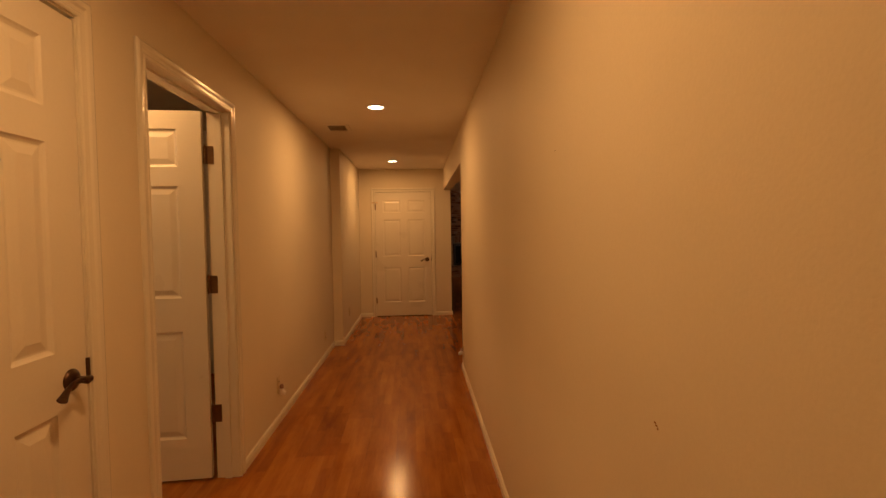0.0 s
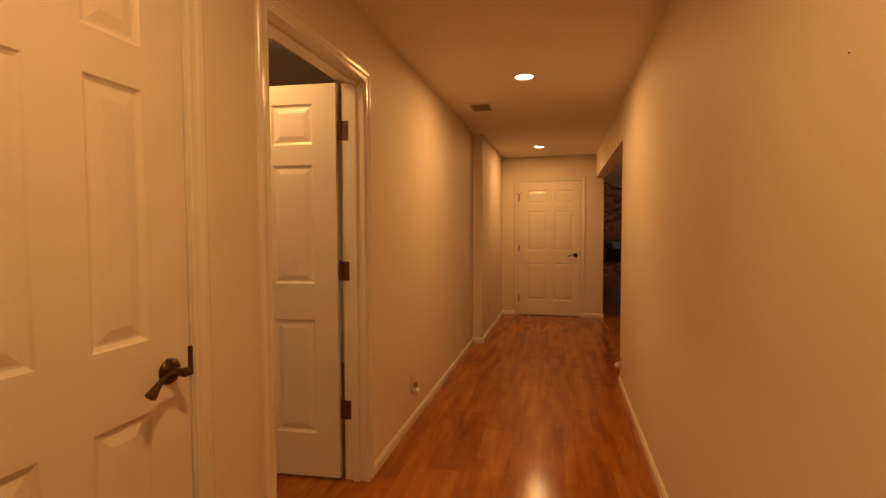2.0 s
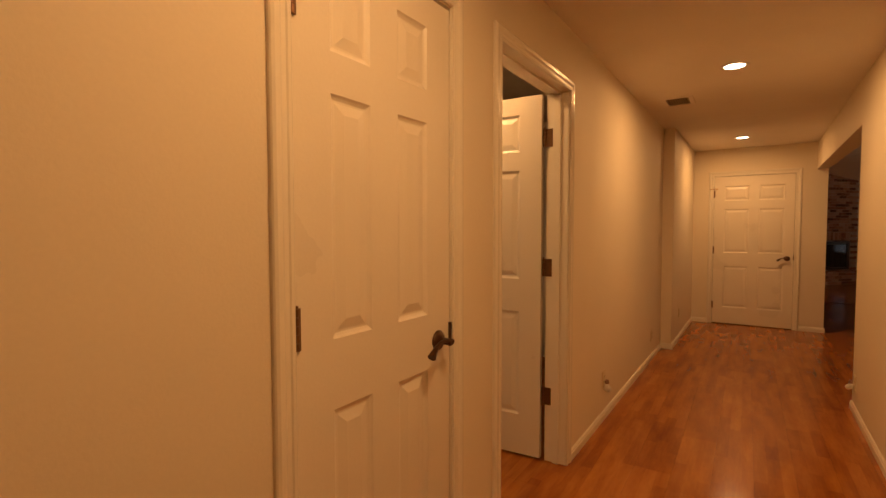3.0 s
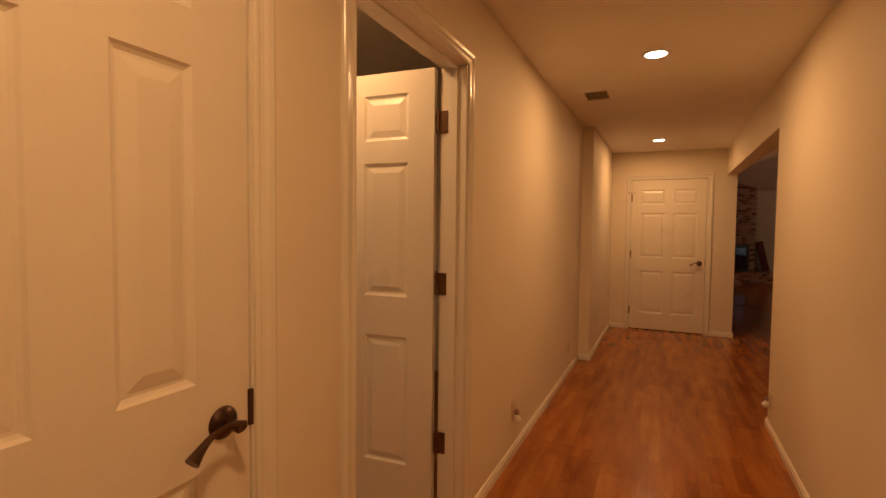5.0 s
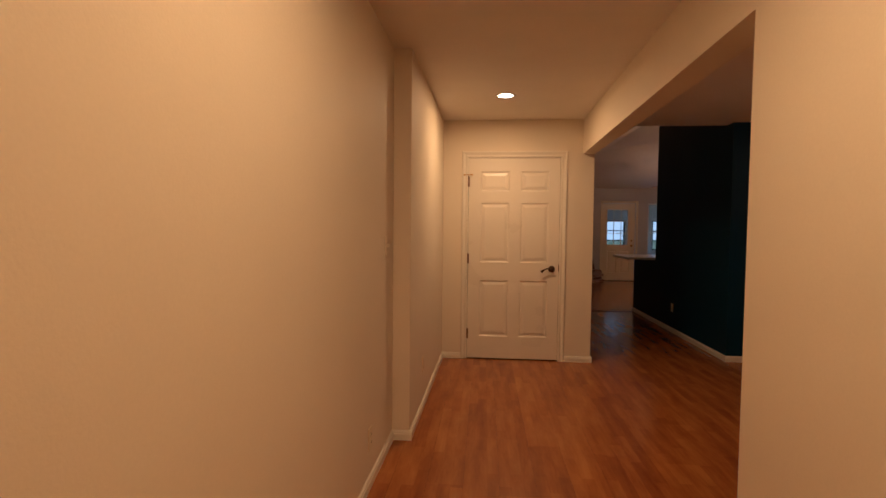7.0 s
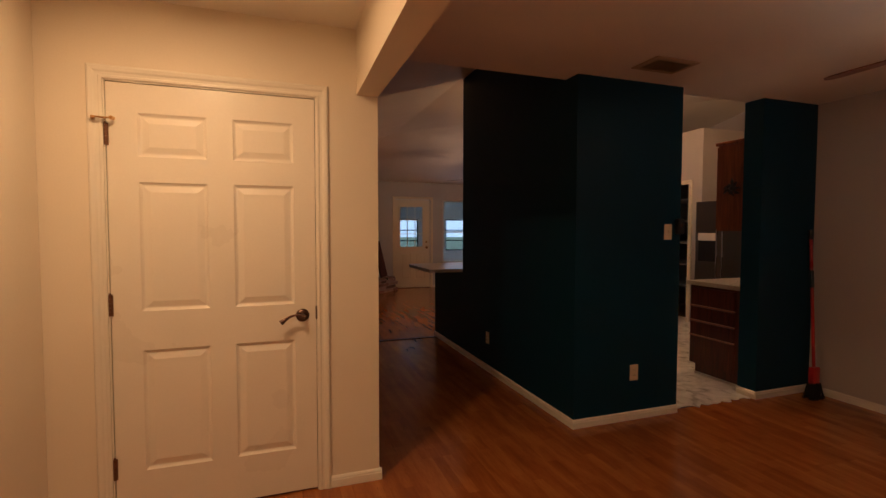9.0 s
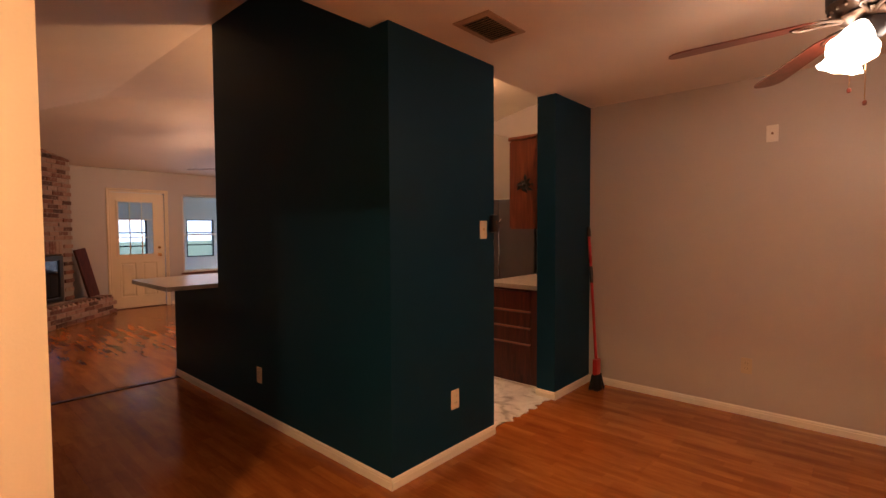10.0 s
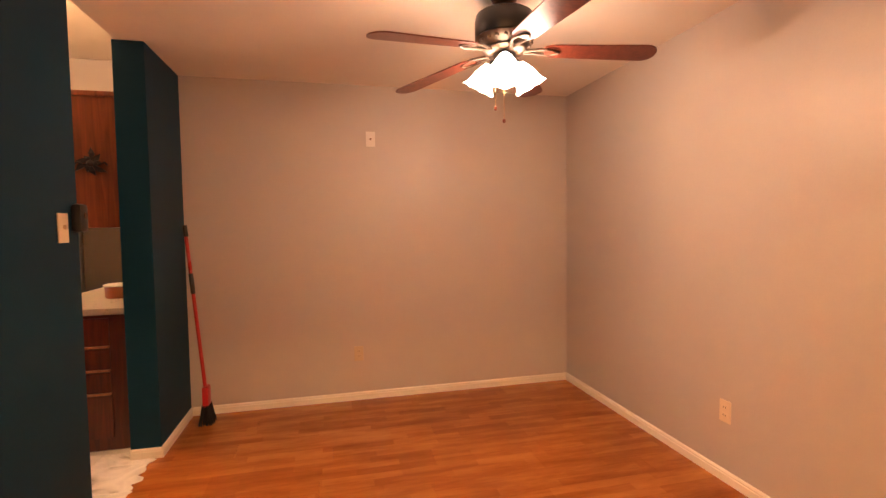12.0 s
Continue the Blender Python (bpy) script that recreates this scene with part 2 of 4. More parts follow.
# ---- boards, tiles and grounds ----
def wood_floor_material():
    m = bpy.data.materials.new("glossy_strip_laminate")
    m.use_nodes = True
    n, ln = m.node_tree.nodes, m.node_tree.links
    b = n["Principled BSDF"]
    geo = n.new("ShaderNodeNewGeometry")
    sep, com = n.new("ShaderNodeSeparateXYZ"), n.new("ShaderNodeCombineXYZ")
    ln.new(geo.outputs["Position"], sep.inputs[0])
    ln.new(sep.outputs["Y"], com.inputs["X"])
    ln.new(sep.outputs["X"], com.inputs["Y"])
    br = n.new("ShaderNodeTexBrick")
    br.offset, br.offset_frequency, br.squash, br.squash_frequency = 0.37, 2, 0.8, 3
    br.inputs["Scale"].default_value = 1.0
    br.inputs["Brick Width"].default_value, br.inputs["Row Height"].default_value = 0.43, 0.19 / 3
    br.inputs["Mortar Size"].default_value, br.inputs["Mortar Smooth"].default_value = 0.0006, 0.2
    br.inputs["Color1"].default_value, br.inputs["Color2"].default_value = (0.0, 0.0, 0.0, 1), (1, 1, 1, 1)
    br.inputs["Mortar"].default_value = (0.1, 0.1, 0.1, 1)
    ln.new(com.outputs[0], br.inputs["Vector"])
    stretch = n.new("ShaderNodeMapping")
    stretch.inputs["Scale"].default_value = (1.6, 9, 1)
    ln.new(com.outputs[0], stretch.inputs[0])
    grain = n.new("ShaderNodeTexNoise")
    grain.inputs["Scale"].default_value, grain.inputs["Detail"].default_value, grain.inputs["Distortion"].default_value = 1.5, 2.5, 0.15
    ln.new(stretch.outputs[0], grain.inputs["Vector"])
    fine = n.new("ShaderNodeTexNoise")
    fine.inputs["Scale"].default_value, fine.inputs["Detail"].default_value = 9.0, 4
    ln.new(stretch.outputs[0], fine.inputs["Vector"])
    info = n.new("ShaderNodeObjectInfo")
    mix = n.new("ShaderNodeMath")
    mix.operation, mix.inputs[1].default_value = "MULTIPLY_ADD", 0.15
    ln.new(br.outputs["Color"], mix.inputs[0])
    gm = n.new("ShaderNodeMath")
    gm.operation, gm.inputs[1].default_value = "MULTIPLY", 0.52
    ln.new(grain.outputs["Fac"], gm.inputs[0])
    ln.new(gm.outputs[0], mix.inputs[2])
    m2 = n.new("ShaderNodeMath")
    m2.operation, m2.inputs[1].default_value = "MULTIPLY_ADD", 0.18
    ln.new(fine.outputs["Fac"], m2.inputs[0])
    ln.new(mix.outputs[0], m2.inputs[2])
    m3 = n.new("ShaderNodeMath")
    m3.operation, m3.inputs[1].default_value = "MULTIPLY_ADD", 0.10
    ln.new(info.outputs["Random"], m3.inputs[0])
    ln.new(m2.outputs[0], m3.inputs[2])
    ramp = n.new("ShaderNodeValToRGB")
    e = ramp.color_ramp.elements
    e[0].position, e[0].color = 0.20, (0.20, 0.046, 0.0055, 1)
    e[1].position, e[1].color = 0.68, (0.47, 0.176, 0.021, 1)
    mid = e.new(0.42)
    mid.color = (0.305, 0.093, 0.0098, 1)
    ln.new(m3.outputs[0], ramp.inputs[0])
    ln.new(ramp.outputs[0], b.inputs["Base Color"])
    rough = n.new("ShaderNodeMapRange")
    rough.inputs["To Min"].default_value, rough.inputs["To Max"].default_value = 0.165, 0.185
    b.inputs["Specular IOR Level"].default_value = 0.38
    ln.new(grain.outputs["Fac"], rough.inputs["Value"])
    ln.new(rough.outputs[0], b.inputs["Roughness"])
    return m


def marble_material():
    m = bpy.data.materials.new("veined_marble_tile")
    m.use_nodes = True
    n, ln = m.node_tree.nodes, m.node_tree.links
    b = n["Principled BSDF"]
    geo = n.new("ShaderNodeNewGeometry")
    info = n.new("ShaderNodeObjectInfo")
    off = n.new("ShaderNodeVectorMath")
    ln.new(geo.outputs["Position"], off.inputs[0])
    ln.new(info.outputs["Random"], off.inputs[1])
    veins = n.new("ShaderNodeTexNoise")
    veins.inputs["Scale"].default_value, veins.inputs["Detail"].default_value, veins.inputs["Distortion"].default_value = 5, 8, 1.6
    ln.new(off.outputs[0], veins.inputs["Vector"])
    ramp = n.new("ShaderNodeValToRGB")
    e = ramp.color_ramp.elements
    e[0].position, e[0].color = 0.33, (0.30, 0.28, 0.26, 1)
    e[1].position, e[1].color = 0.60, (0.82, 0.80, 0.77, 1)
    k = e.new(0.44)
    k.color = (0.64, 0.62, 0.60, 1)
    ln.new(veins.outputs["Fac"], ramp.inputs[0])
    ln.new(ramp.outputs[0], b.inputs["Base Color"])
    b.inputs["Roughness"].default_value = 0.3
    return m


def cabinet_wood(name, dark, light, rough=0.35):
    m = bpy.data.materials.new(name)
    m.use_nodes = True
    n, ln = m.node_tree.nodes, m.node_tree.links
    b = n["Principled BSDF"]
    geo = n.new("ShaderNodeNewGeometry")
    mp = n.new("ShaderNodeMapping")
    mp.inputs["Scale"].default_value = (22, 22, 1.6)
    ln.new(geo.outputs["Position"], mp.inputs[0])
    g = n.new("ShaderNodeTexNoise")
    g.inputs["Scale"].default_value, g.inputs["Detail"].default_value, g.inputs["Distortion"].default_value = 1.5, 6, 1.0
    ln.new(mp.outputs[0], g.inputs["Vector"])
    ramp = n.new("ShaderNodeValToRGB")
    e = ramp.color_ramp.elements
    e[0].position, e[0].color = 0.3, (*dark, 1)
    e[1].position, e[1].color = 0.72, (*light, 1)
    ln.new(g.outputs["Fac"], ramp.inputs[0])
    ln.new(ramp.outputs[0], b.inputs["Base Color"])
    b.inputs["Roughness"].default_value = rough
    bp = n.new("ShaderNodeBump")
    bp.inputs["Strength"].default_value, bp.inputs["Distance"].default_value = 0.1, 0.002
    ln.new(g.outputs["Fac"], bp.inputs["Height"])
    ln.new(bp.outputs[0], b.inputs["Normal"])
    return m


def brick_material():
    m = bpy.data.materials.new("whitewashed_brick")
    m.use_nodes = True
    n, ln = m.node_tree.nodes, m.node_tree.links
    b = n["Principled BSDF"]
    info, geo = n.new("ShaderNodeObjectInfo"), n.new("ShaderNodeNewGeometry")
    ramp = n.new("ShaderNodeValToRGB")
    e = ramp.color_ramp.elements
    e[0].position, e[0].color = 0.0, (0.055, 0.030, 0.024, 1)
    e[1].position, e[1].color = 1.0, (0.34, 0.25, 0.20, 1)
    for p, c in ((0.3, (0.20, 0.085, 0.055, 1)), (0.6, (0.33, 0.20, 0.15, 1))):
        k = e.new(p)
        k.color = c
    ln.new(info.outputs["Random"], ramp.inputs[0])
    noi = n.new("ShaderNodeTexNoise")
    noi.inputs["Scale"].default_value, noi.inputs["Detail"].default_value = 26, 5
    ln.new(geo.outputs["Position"], noi.inputs["Vector"])
    mix = n.new("ShaderNodeMixRGB")
    mix.inputs[2].default_value = (0.50, 0.46, 0.42, 1)
    mr = n.new("ShaderNodeMapRange")
    mr.inputs["From Min"].default_value, mr.inputs["From Max"].default_value = 0.5, 0.75
    mr.inputs["To Max"].default_value = 0.4
    ln.new(noi.outputs["Fac"], mr.inputs["Value"])
    ln.new(mr.outputs[0], mix.inputs[0])
    ln.new(ramp.outputs[0], mix.inputs[1])
    ln.new(mix.outputs[0], b.inputs["Base Color"])
    b.inputs["Roughness"].default_value = 0.85
    bp = n.new("ShaderNodeBump")
    bp.inputs["Strength"].default_value, bp.inputs["Distance"].default_value = 0.5, 0.006
    ln.new(noi.outputs["Fac"], bp.inputs["Height"])
    ln.new(bp.outputs[0], b.inputs["Normal"])
    return m


M_WOOD = wood_floor_material()
M_TILE = marble_material()
M_CAB = cabinet_wood("stained_cabinet_wood", (0.045, 0.007, 0.0025), (0.125, 0.023, 0.007))
M_PULL = cabinet_wood("pale_pull_edge", (0.34, 0.14, 0.06), (0.50, 0.23, 0.11))
M_UPPER = cabinet_wood("stained_oak_panel", (0.12, 0.032, 0.010), (0.27, 0.078, 0.023))
M_BLADE = cabinet_wood("fan_blade_wood", (0.075, 0.018, 0.010), (0.16, 0.042, 0.022), 0.28)
M_BRICK = brick_material()
M_MORTAR = material("mortar", (0.33, 0.28, 0.24), 0.9, bump=0.4, bump_scale=60, vary=0.15)
M_STEEL = material("brushed_steel", (0.17, 0.155, 0.14), 0.34, metal=1.0, vary=0.06, grain=200)
M_CHROME = material("chrome", (0.75, 0.75, 0.74), 0.10, metal=1.0, bump=0, vary=0.03)
M_BRASS = material("brass", (0.75, 0.50, 0.20), 0.18, metal=1.0, bump=0, vary=0.06)
M_IRON = material("antique_iron", (0.12, 0.085, 0.06), 0.35, metal=0.9, vary=0.25, scale=40)
M_COUNTER = material("speckled_laminate", (0.45, 0.41, 0.35), 0.30, vary=0.16, scale=60, grain=300, bump=0)
M_RED = material("red_paint", (0.40, 0.012, 0.010), 0.3, bump=0, vary=0.06)
M_BRISTLE = material("black_bristle", (0.008, 0.008, 0.008), 0.8, bump=0)
M_EXT = material("cream_exterior_door", (0.72, 0.62, 0.44), 0.4, vary=0.04)
M_GRASS = material("lawn", (0.09, 0.12, 0.06), 0.9, vary=0.4, scale=2, grain=60, bump=0.4)
M_PORCH = material("porch_siding", (0.70, 0.70, 0.66), 0.7, vary=0.06)

glass = bpy.data.materials.new("window_glass")
glass.use_nodes = True
gb = glass.node_tree.nodes["Principled BSDF"]
gb.inputs["Transmission Weight"].default_value, gb.inputs["Roughness"].default_value, gb.inputs["IOR"].default_value = 1.0, 0.0, 1.3
smoke = bpy.data.materials.new("smoked_glass")
smoke.use_nodes = True
sb = smoke.node_tree.nodes["Principled BSDF"]
sb.inputs["Base Color"].default_value, sb.inputs["Roughness"].default_value = (0.012, 0.012, 0.014, 1), 0.06

# ---- enclosing walls of the spaces seen through openings ----
structure("wall_bedroom", boxes((-4.2, -0.3, 0, -4.08, 4.6, H), (-4.08, -0.3, 0, -1.17, -0.18, H), (-4.08, 4.48, 0, -1.17, 4.6, H)), M_ROOM, "grey bedroom walls in shadow", "wall")
structure("ceiling_bedroom", boxes((-4.2, -0.3, H, -1.27, 4.6, H + 0.1)), M_CEIL, "off-white bedroom ceiling", "ceiling")
structure("wall_closet", boxes((XL - 0.7, 0.2, 0, XL - 0.62, 1.5, H)), M_ROOM, "closet back wall", "wall")
structure("wall_living_west", boxes((-0.1, YE + wt, 0, 0.0, YB, 2.6)), M_LIVE, "lilac-grey living room wall", "wall")
WX = (3.79, 5.40)
WZ = (0.575, 2.06)
BD = (2.645, 3.475)
structure("wall_living_north", boxes((-0.1, YB, 0, BD[0] - 0.02, YB + 0.14, 2.7), (BD[0] - 0.02, YB, 2.07, BD[1] + 0.02, YB + 0.14, 2.7),
    (BD[1] + 0.02, YB, 0, WX[0], YB + 0.14, 2.7), (WX[0], YB, 0, WX[1], YB + 0.14, WZ[0]), (WX[0], YB, WZ[1], WX[1], YB + 0.14, 2.7),
    (WX[1], YB, 0, 7.7, YB + 0.14, 2.7)), M_LIVE, "lilac-grey living room back wall", "wall")
structure("wall_living_east", boxes((7.6, YT2, 0, 7.7, YB, 3.75)), M_LIVE, "lilac-grey living room side wall", "wall")
structure("wall_kitchen_south", boxes((XD + wt, YT, 0, 7.6, YT2 + 0.02, H)), M_LIVE, "grey kitchen wall", "wall")
PX, PY0, PY1, PZ = 5.85, 10.11, 11.8, 2.83
structure("wall_pantry", boxes((PX, PY0, 0, PX + 0.1, 10.33, PZ), (PX, 10.33, 2.06, PX + 0.1, 10.80, PZ), (PX, 10.80, 0, PX + 0.1, PY1, PZ),
    (PX + 0.1, PY0, 0, 7.6, PY0 + 0.1, PZ), (PX + 0.1, PY1 - 0.1, 0, 7.6, PY1, PZ), (PX + 0.1, PY0 + 0.1, PZ - 0.1, 7.6, PY1 - 0.1, PZ)), M_LIVE, "grey painted pantry walls with an open doorway", "wall")

# unseen box added behind the end door to keep skylight out
structure("wall_closet_end", boxes((-1.13, 8.4, 0, -0.1, 8.5, H + 0.1), (-1.13, YE + wt, 0, -1.01, 8.4, H + 0.1), (-1.01, YE + wt, H, -0.1, 8.4, H + 0.1), (-1.01, YE + wt, -0.1, -0.1, 8.4, -0.012)), M_ROOM, "unseen plain box added behind the end door to block light", "wall")
# filler added in the door gap to stop daylight showing underneath
structure("threshold_end", boxes((FD[0], YE + 0.012, 0.0005, FD[1], YE + wt, 0.0065)), M_CAB, "dark filler added to block light under the end door", "threshold")
# stand-in wall giving the area past the counter one dark olive tone
structure("wall_kitchen_east", boxes((5.24, YT2 + 0.02, 0, 5.34, 8.67, H)), material("dark_olive_fill", (0.055, 0.042, 0.026), 0.5, vary=0.06), "dark olive stand-in wall behind the counter", "wall")

# porch room behind the back door, and the ground outside
# unseen side walls are cut low so that daylight brightens the porch
structure("wall_porch", boxes((0.8, 18.4, 0, 3.41, 18.5, 2.5), (3.41, 18.4, 0, 4.04, 18.5, 0.72), (3.41, 18.4, 1.66, 4.04, 18.5, 2.5), (4.04, 18.4, 0, 4.90, 18.5, 2.5),
    (4.90, 18.4, 0, 5.56, 18.5, 0.72), (4.90, 18.4, 1.66, 5.56, 18.5, 2.5), (5.56, 18.4, 0, 9.0, 18.5, 2.5),
    (0.7, YB + 0.14, 0, 0.8, 18.5, 0.6), (9.0, YB + 0.14, 0, 9.1, 18.5, 0.6)), M_PORCH, "pale grey porch walls, sides opened to let daylight in", "wall")
structure("ceiling_porch", boxes((0.7, YB + 0.14, 2.5, 9.1, 18.5, 2.6)), M_PORCH, "pale porch ceiling", "ceiling")
structure("floor_porch", boxes((0.7, YB + 0.14, -0.12, 9.1, 18.5, -0.02)), M_PORCH, "pale concrete porch floor", "floor")
structure("ground", boxes((-600, 18.5, -0.4, 600, 1200, -0.25), (-600, -1200, -0.4, 600, 18.5, -0.25)), M_GRASS, "green lawn", "ground")


# glowing sheet added beyond the lawn to brighten what the windows show
backdrop = bpy.data.materials.new("sky_glow_panel")
backdrop.use_nodes = True
bb = backdrop.node_tree.nodes["Principled BSDF"]
bb.inputs["Base Color"].default_value = (0.6, 0.65, 0.7, 1)
bb.inputs["Emission Color"].default_value, bb.inputs["Emission Strength"].default_value = (0.80, 0.90, 1.0, 1), 0.42
structure("backdrop", boxes((-90, 90, -0.3, 110, 90.5, 45)), backdrop, "glowing panel added as bright sky behind the garden", "sky")


# ---- mouldings ----
def sweep(bm, pts, offs, normal, profile):
    """Profile of (width, depth) along points, each with the direction in which the width runs."""
    rings = []
    for p, o in zip(pts, offs):
        rings.append([bm.verts.new(Vector(p) + Vector(o) * w + Vector(normal) * d) for w, d in profile])
    k = len(profile)
    for a, b in zip(rings, rings[1:]):
        for i in range(k):
            bm.faces.new((a[i], a[(i + 1) % k], b[(i + 1) % k], b[i]))
    bm.faces.new(rings[0])
    bm.faces.new(rings[-1][::-1])


CASING = [(0, 0), (0, 0.009), (0.004, 0.012), (0.012, 0.012), (0.016, 0.009), (0.028, 0.010), (0.036, 0.015), (0.050, 0.017), (0.057, 0.014), (0.060, 0.010), (0.060, 0)]
BASE = [(0, 0), (0, 0.013), (0.040, 0.013), (0.043, 0.010), (0.050, 0.010), (0.057, 0.006), (0.061, 0.002), (0.061, 0)]


def door_casing(name, along, normal, base, lo, hi, top, label):
    """Mitred casing round an opening that runs from lo to hi along one axis of a wall."""
    a, up = Vector(along), Vector((0, 0, 1))
    b = Vector(base)
    bm = bmesh.new()
    pts = [b + a * lo, b + a * lo + up * top, b + a * hi + up * top, b + a * hi]
    sweep(bm, pts, [-a, -a + up, a + up, a], normal, CASING)
    if base[0] == XL:
        lean(bm)
    ob = structure(name, bm, M_TRIM, label, "trim")
    return ob


def baseboard(p, q, normal, mat=M_TRIM):
    bm = bmesh.new()
    up = (0, 0, 1)
    sweep(bm, [(*p, 0), (*q, 0)], [up, up], (*normal, 0), BASE)
    return structure("baseboard", bm, mat, "white painted wooden baseboard with a moulded top", "baseboard")


TB = 0.013
E, W, N, S = (1, 0), (-1, 0), (0, 1), (0, -1)
for ya, yb in ((Y0, D1[0] - 0.066), (D1[1] + 0.066, D2[0] - 0.066), (D2[1] + 0.066, YJ - TB)):
    baseboard((west_face(ya), ya), (west_face(yb), yb), E)
baseboard((west_face(YJ), YJ), (furred_face(YJ) + TB, YJ), S)
baseboard((furred_face(YJ), YJ), (furred_face(YE), YE - TB), E)
baseboard((furred_face(YE), YE), (FD[0] - 0.066, YE), S)
baseboard((FD[1] + 0.066, YE), (XO + TB, YE), S)
baseboard((XO, YE), (XO, YE + wt), E)
baseboard((east_face(Y0), Y0), (east_face(YO), YO + TB), W)
baseboard((east_face(YO), YO), (XO, YO), N)
baseboard((XO + 0.005, YD), (XD - TB, YD), N)
baseboard((XD, YD), (XD, YT - TB), W)
baseboard((XT - TB, YT), (XT2, YT), S)
baseboard((XT, YT), (XT, PE), W)
baseboard((XS - TB, YT), (XD, YT), S)
baseboard((XS, YT), (XS, YT2 + 0.02), W)
baseboard((BD[1] + 0.09, YB), (7.6, YB), S)
baseboard((2.50, YB), (BD[0] - 0.09, YB), S)

door_casing("door_casing_1", (0, 1, 0), (1, 0, 0), (XL, 0, 0), D1[0] - 0.006, D1[1] + 0.006, DH + 0.006, "glossy cream door casing round the closet door")
door_casing("door_casing_2", (0, 1, 0), (1, 0, 0), (XL, 0, 0), D2[0] - 0.006, D2[1] + 0.006, DH + 0.012, "glossy cream door casing round the open doorway")
door_casing("door_casing_3", (1, 0, 0), (0, -1, 0), (0, YE, 0), FD[0] - 0.006, FD[1] + 0.006, 2.058, "glossy cream door casing at the hallway's end")
door_casing("door_casing_4", (1, 0, 0), (0, -1, 0), (0, YB, 0), BD[0] - 0.006, BD[1] + 0.006, 2.056, "cream casing round the back door").data.materials[0] = M_EXT
door_casing("door_casing_5", (0, 1, 0), (-1, 0, 0), (PX, 0, 0), 10.34, 10.79, 2.05, "cream casing round the pantry doorway")

# jamb with stops in the open doorway; plain jambs round the closed doors
jx0, jx1 = XL - wt - 0.004, XL + 0.002
structure("door_jamb_2", lean(boxes((jx0, D2[0] - 0.019, 0, jx1, D2[0], DH + 0.03), (jx0, D2[1], 0, jx1, D2[1] + 0.019, DH + 0.03), (jx0, D2[0], DH + 0.011, jx1, D2[1], DH + 0.029),
    (XL - 0.075, D2[0], 0, XL - 0.04, D2[0] + 0.011, DH + 0.011), (XL - 0.075, D2[1] - 0.011, 0, XL - 0.04, D2[1], DH + 0.011), (XL - 0.075, D2[0] + 0.011, DH, XL - 0.04, D2[1] - 0.011, DH + 0.011), bevel=0.0015)), M_TRIM, "glossy cream door jamb with stop", "trim")
structure("door_jamb_1", lean(boxes((jx0, D1[0] - 0.011, 0, jx1, D1[0], DH - 0.001), (jx0, D1[1], 0, jx1, D1[1] + 0.011, DH - 0.001))), M_TRIM, "cream door jamb", "trim")
structure("door_jamb_3", boxes((FD[0] - 0.014, YE - 0.002, 0, FD[0], YE + wt, 2.061), (FD[1], YE - 0.002, 0, FD[1] + 0.014, YE + wt, 2.061), (FD[0], YE - 0.002, 2.052, FD[1], YE + wt, 2.065)), M_TRIM, "cream door jamb", "trim")


# ---- doors ----
def panel_door_mesh(w, h, panels, t=0.035):
    """Moulded panel door: slab with sunk and raised panels on both faces. x from the hinge, front at y = 0."""
    bm = bmesh.new()
    xs = sorted({0, w, *[v for p in panels for v in (p[0], p[2])]})
    zs = sorted({0, h, *[v for p in panels for v in (p[1], p[3])]})
    inside = lambda x, z: any(p[0] < x < p[2] and p[1] < z < p[3] for p in panels)
    for side, y in ((-1, 0.0), (1, t)):
        def v(x, z, d):
            return bm.verts.new((x, y - side * d, z))
        for x0, x1 in zip(xs, xs[1:]):
            for z0, z1 in zip(zs, zs[1:]):
                if not inside((x0 + x1) / 2, (z0 + z1) / 2):
                    bm.faces.new([v(x0, z0, 0), v(x1, z0, 0), v(x1, z1, 0), v(x0, z1, 0)])
        for x0, z0, x1, z1 in panels:
            loops = []
            for inset, d in ((0, 0), (0.006, 0.005), (0.013, 0.0085), (0.019, 0.0085), (0.046, 0.0015)):
                loops.append([v(x0 + inset, z0 + inset, d), v(x1 - inset, z0 + inset, d), v(x1 - inset, z1 - inset, d), v(x0 + inset, z1 - inset, d)])
            for a, b in zip(loops, loops[1:]):
                for k in range(4):
                    bm.faces.new((a[k], a[(k + 1) % 4], b[(k + 1) % 4], b[k]))
            bm.faces.new(loops[-1])
    for x0, z0, x1, z1 in ((0, 0, w, 0), (0, h, w, h), (0, 0, 0, h), (w, 0, w, h)):
        bm.faces.new([bm.verts.new(c) for c in ((x0, 0, z0), (x1, 0, z1), (x1, t, z1), (x0, t, z0))])
    bmesh.ops.remove_doubles(bm, verts=bm.verts, dist=0.0003)
    return bm


def six_panels(cols, rows):
    return [(x0, z0, x1, z1) for x0, x1 in cols for z0, z1 in rows]


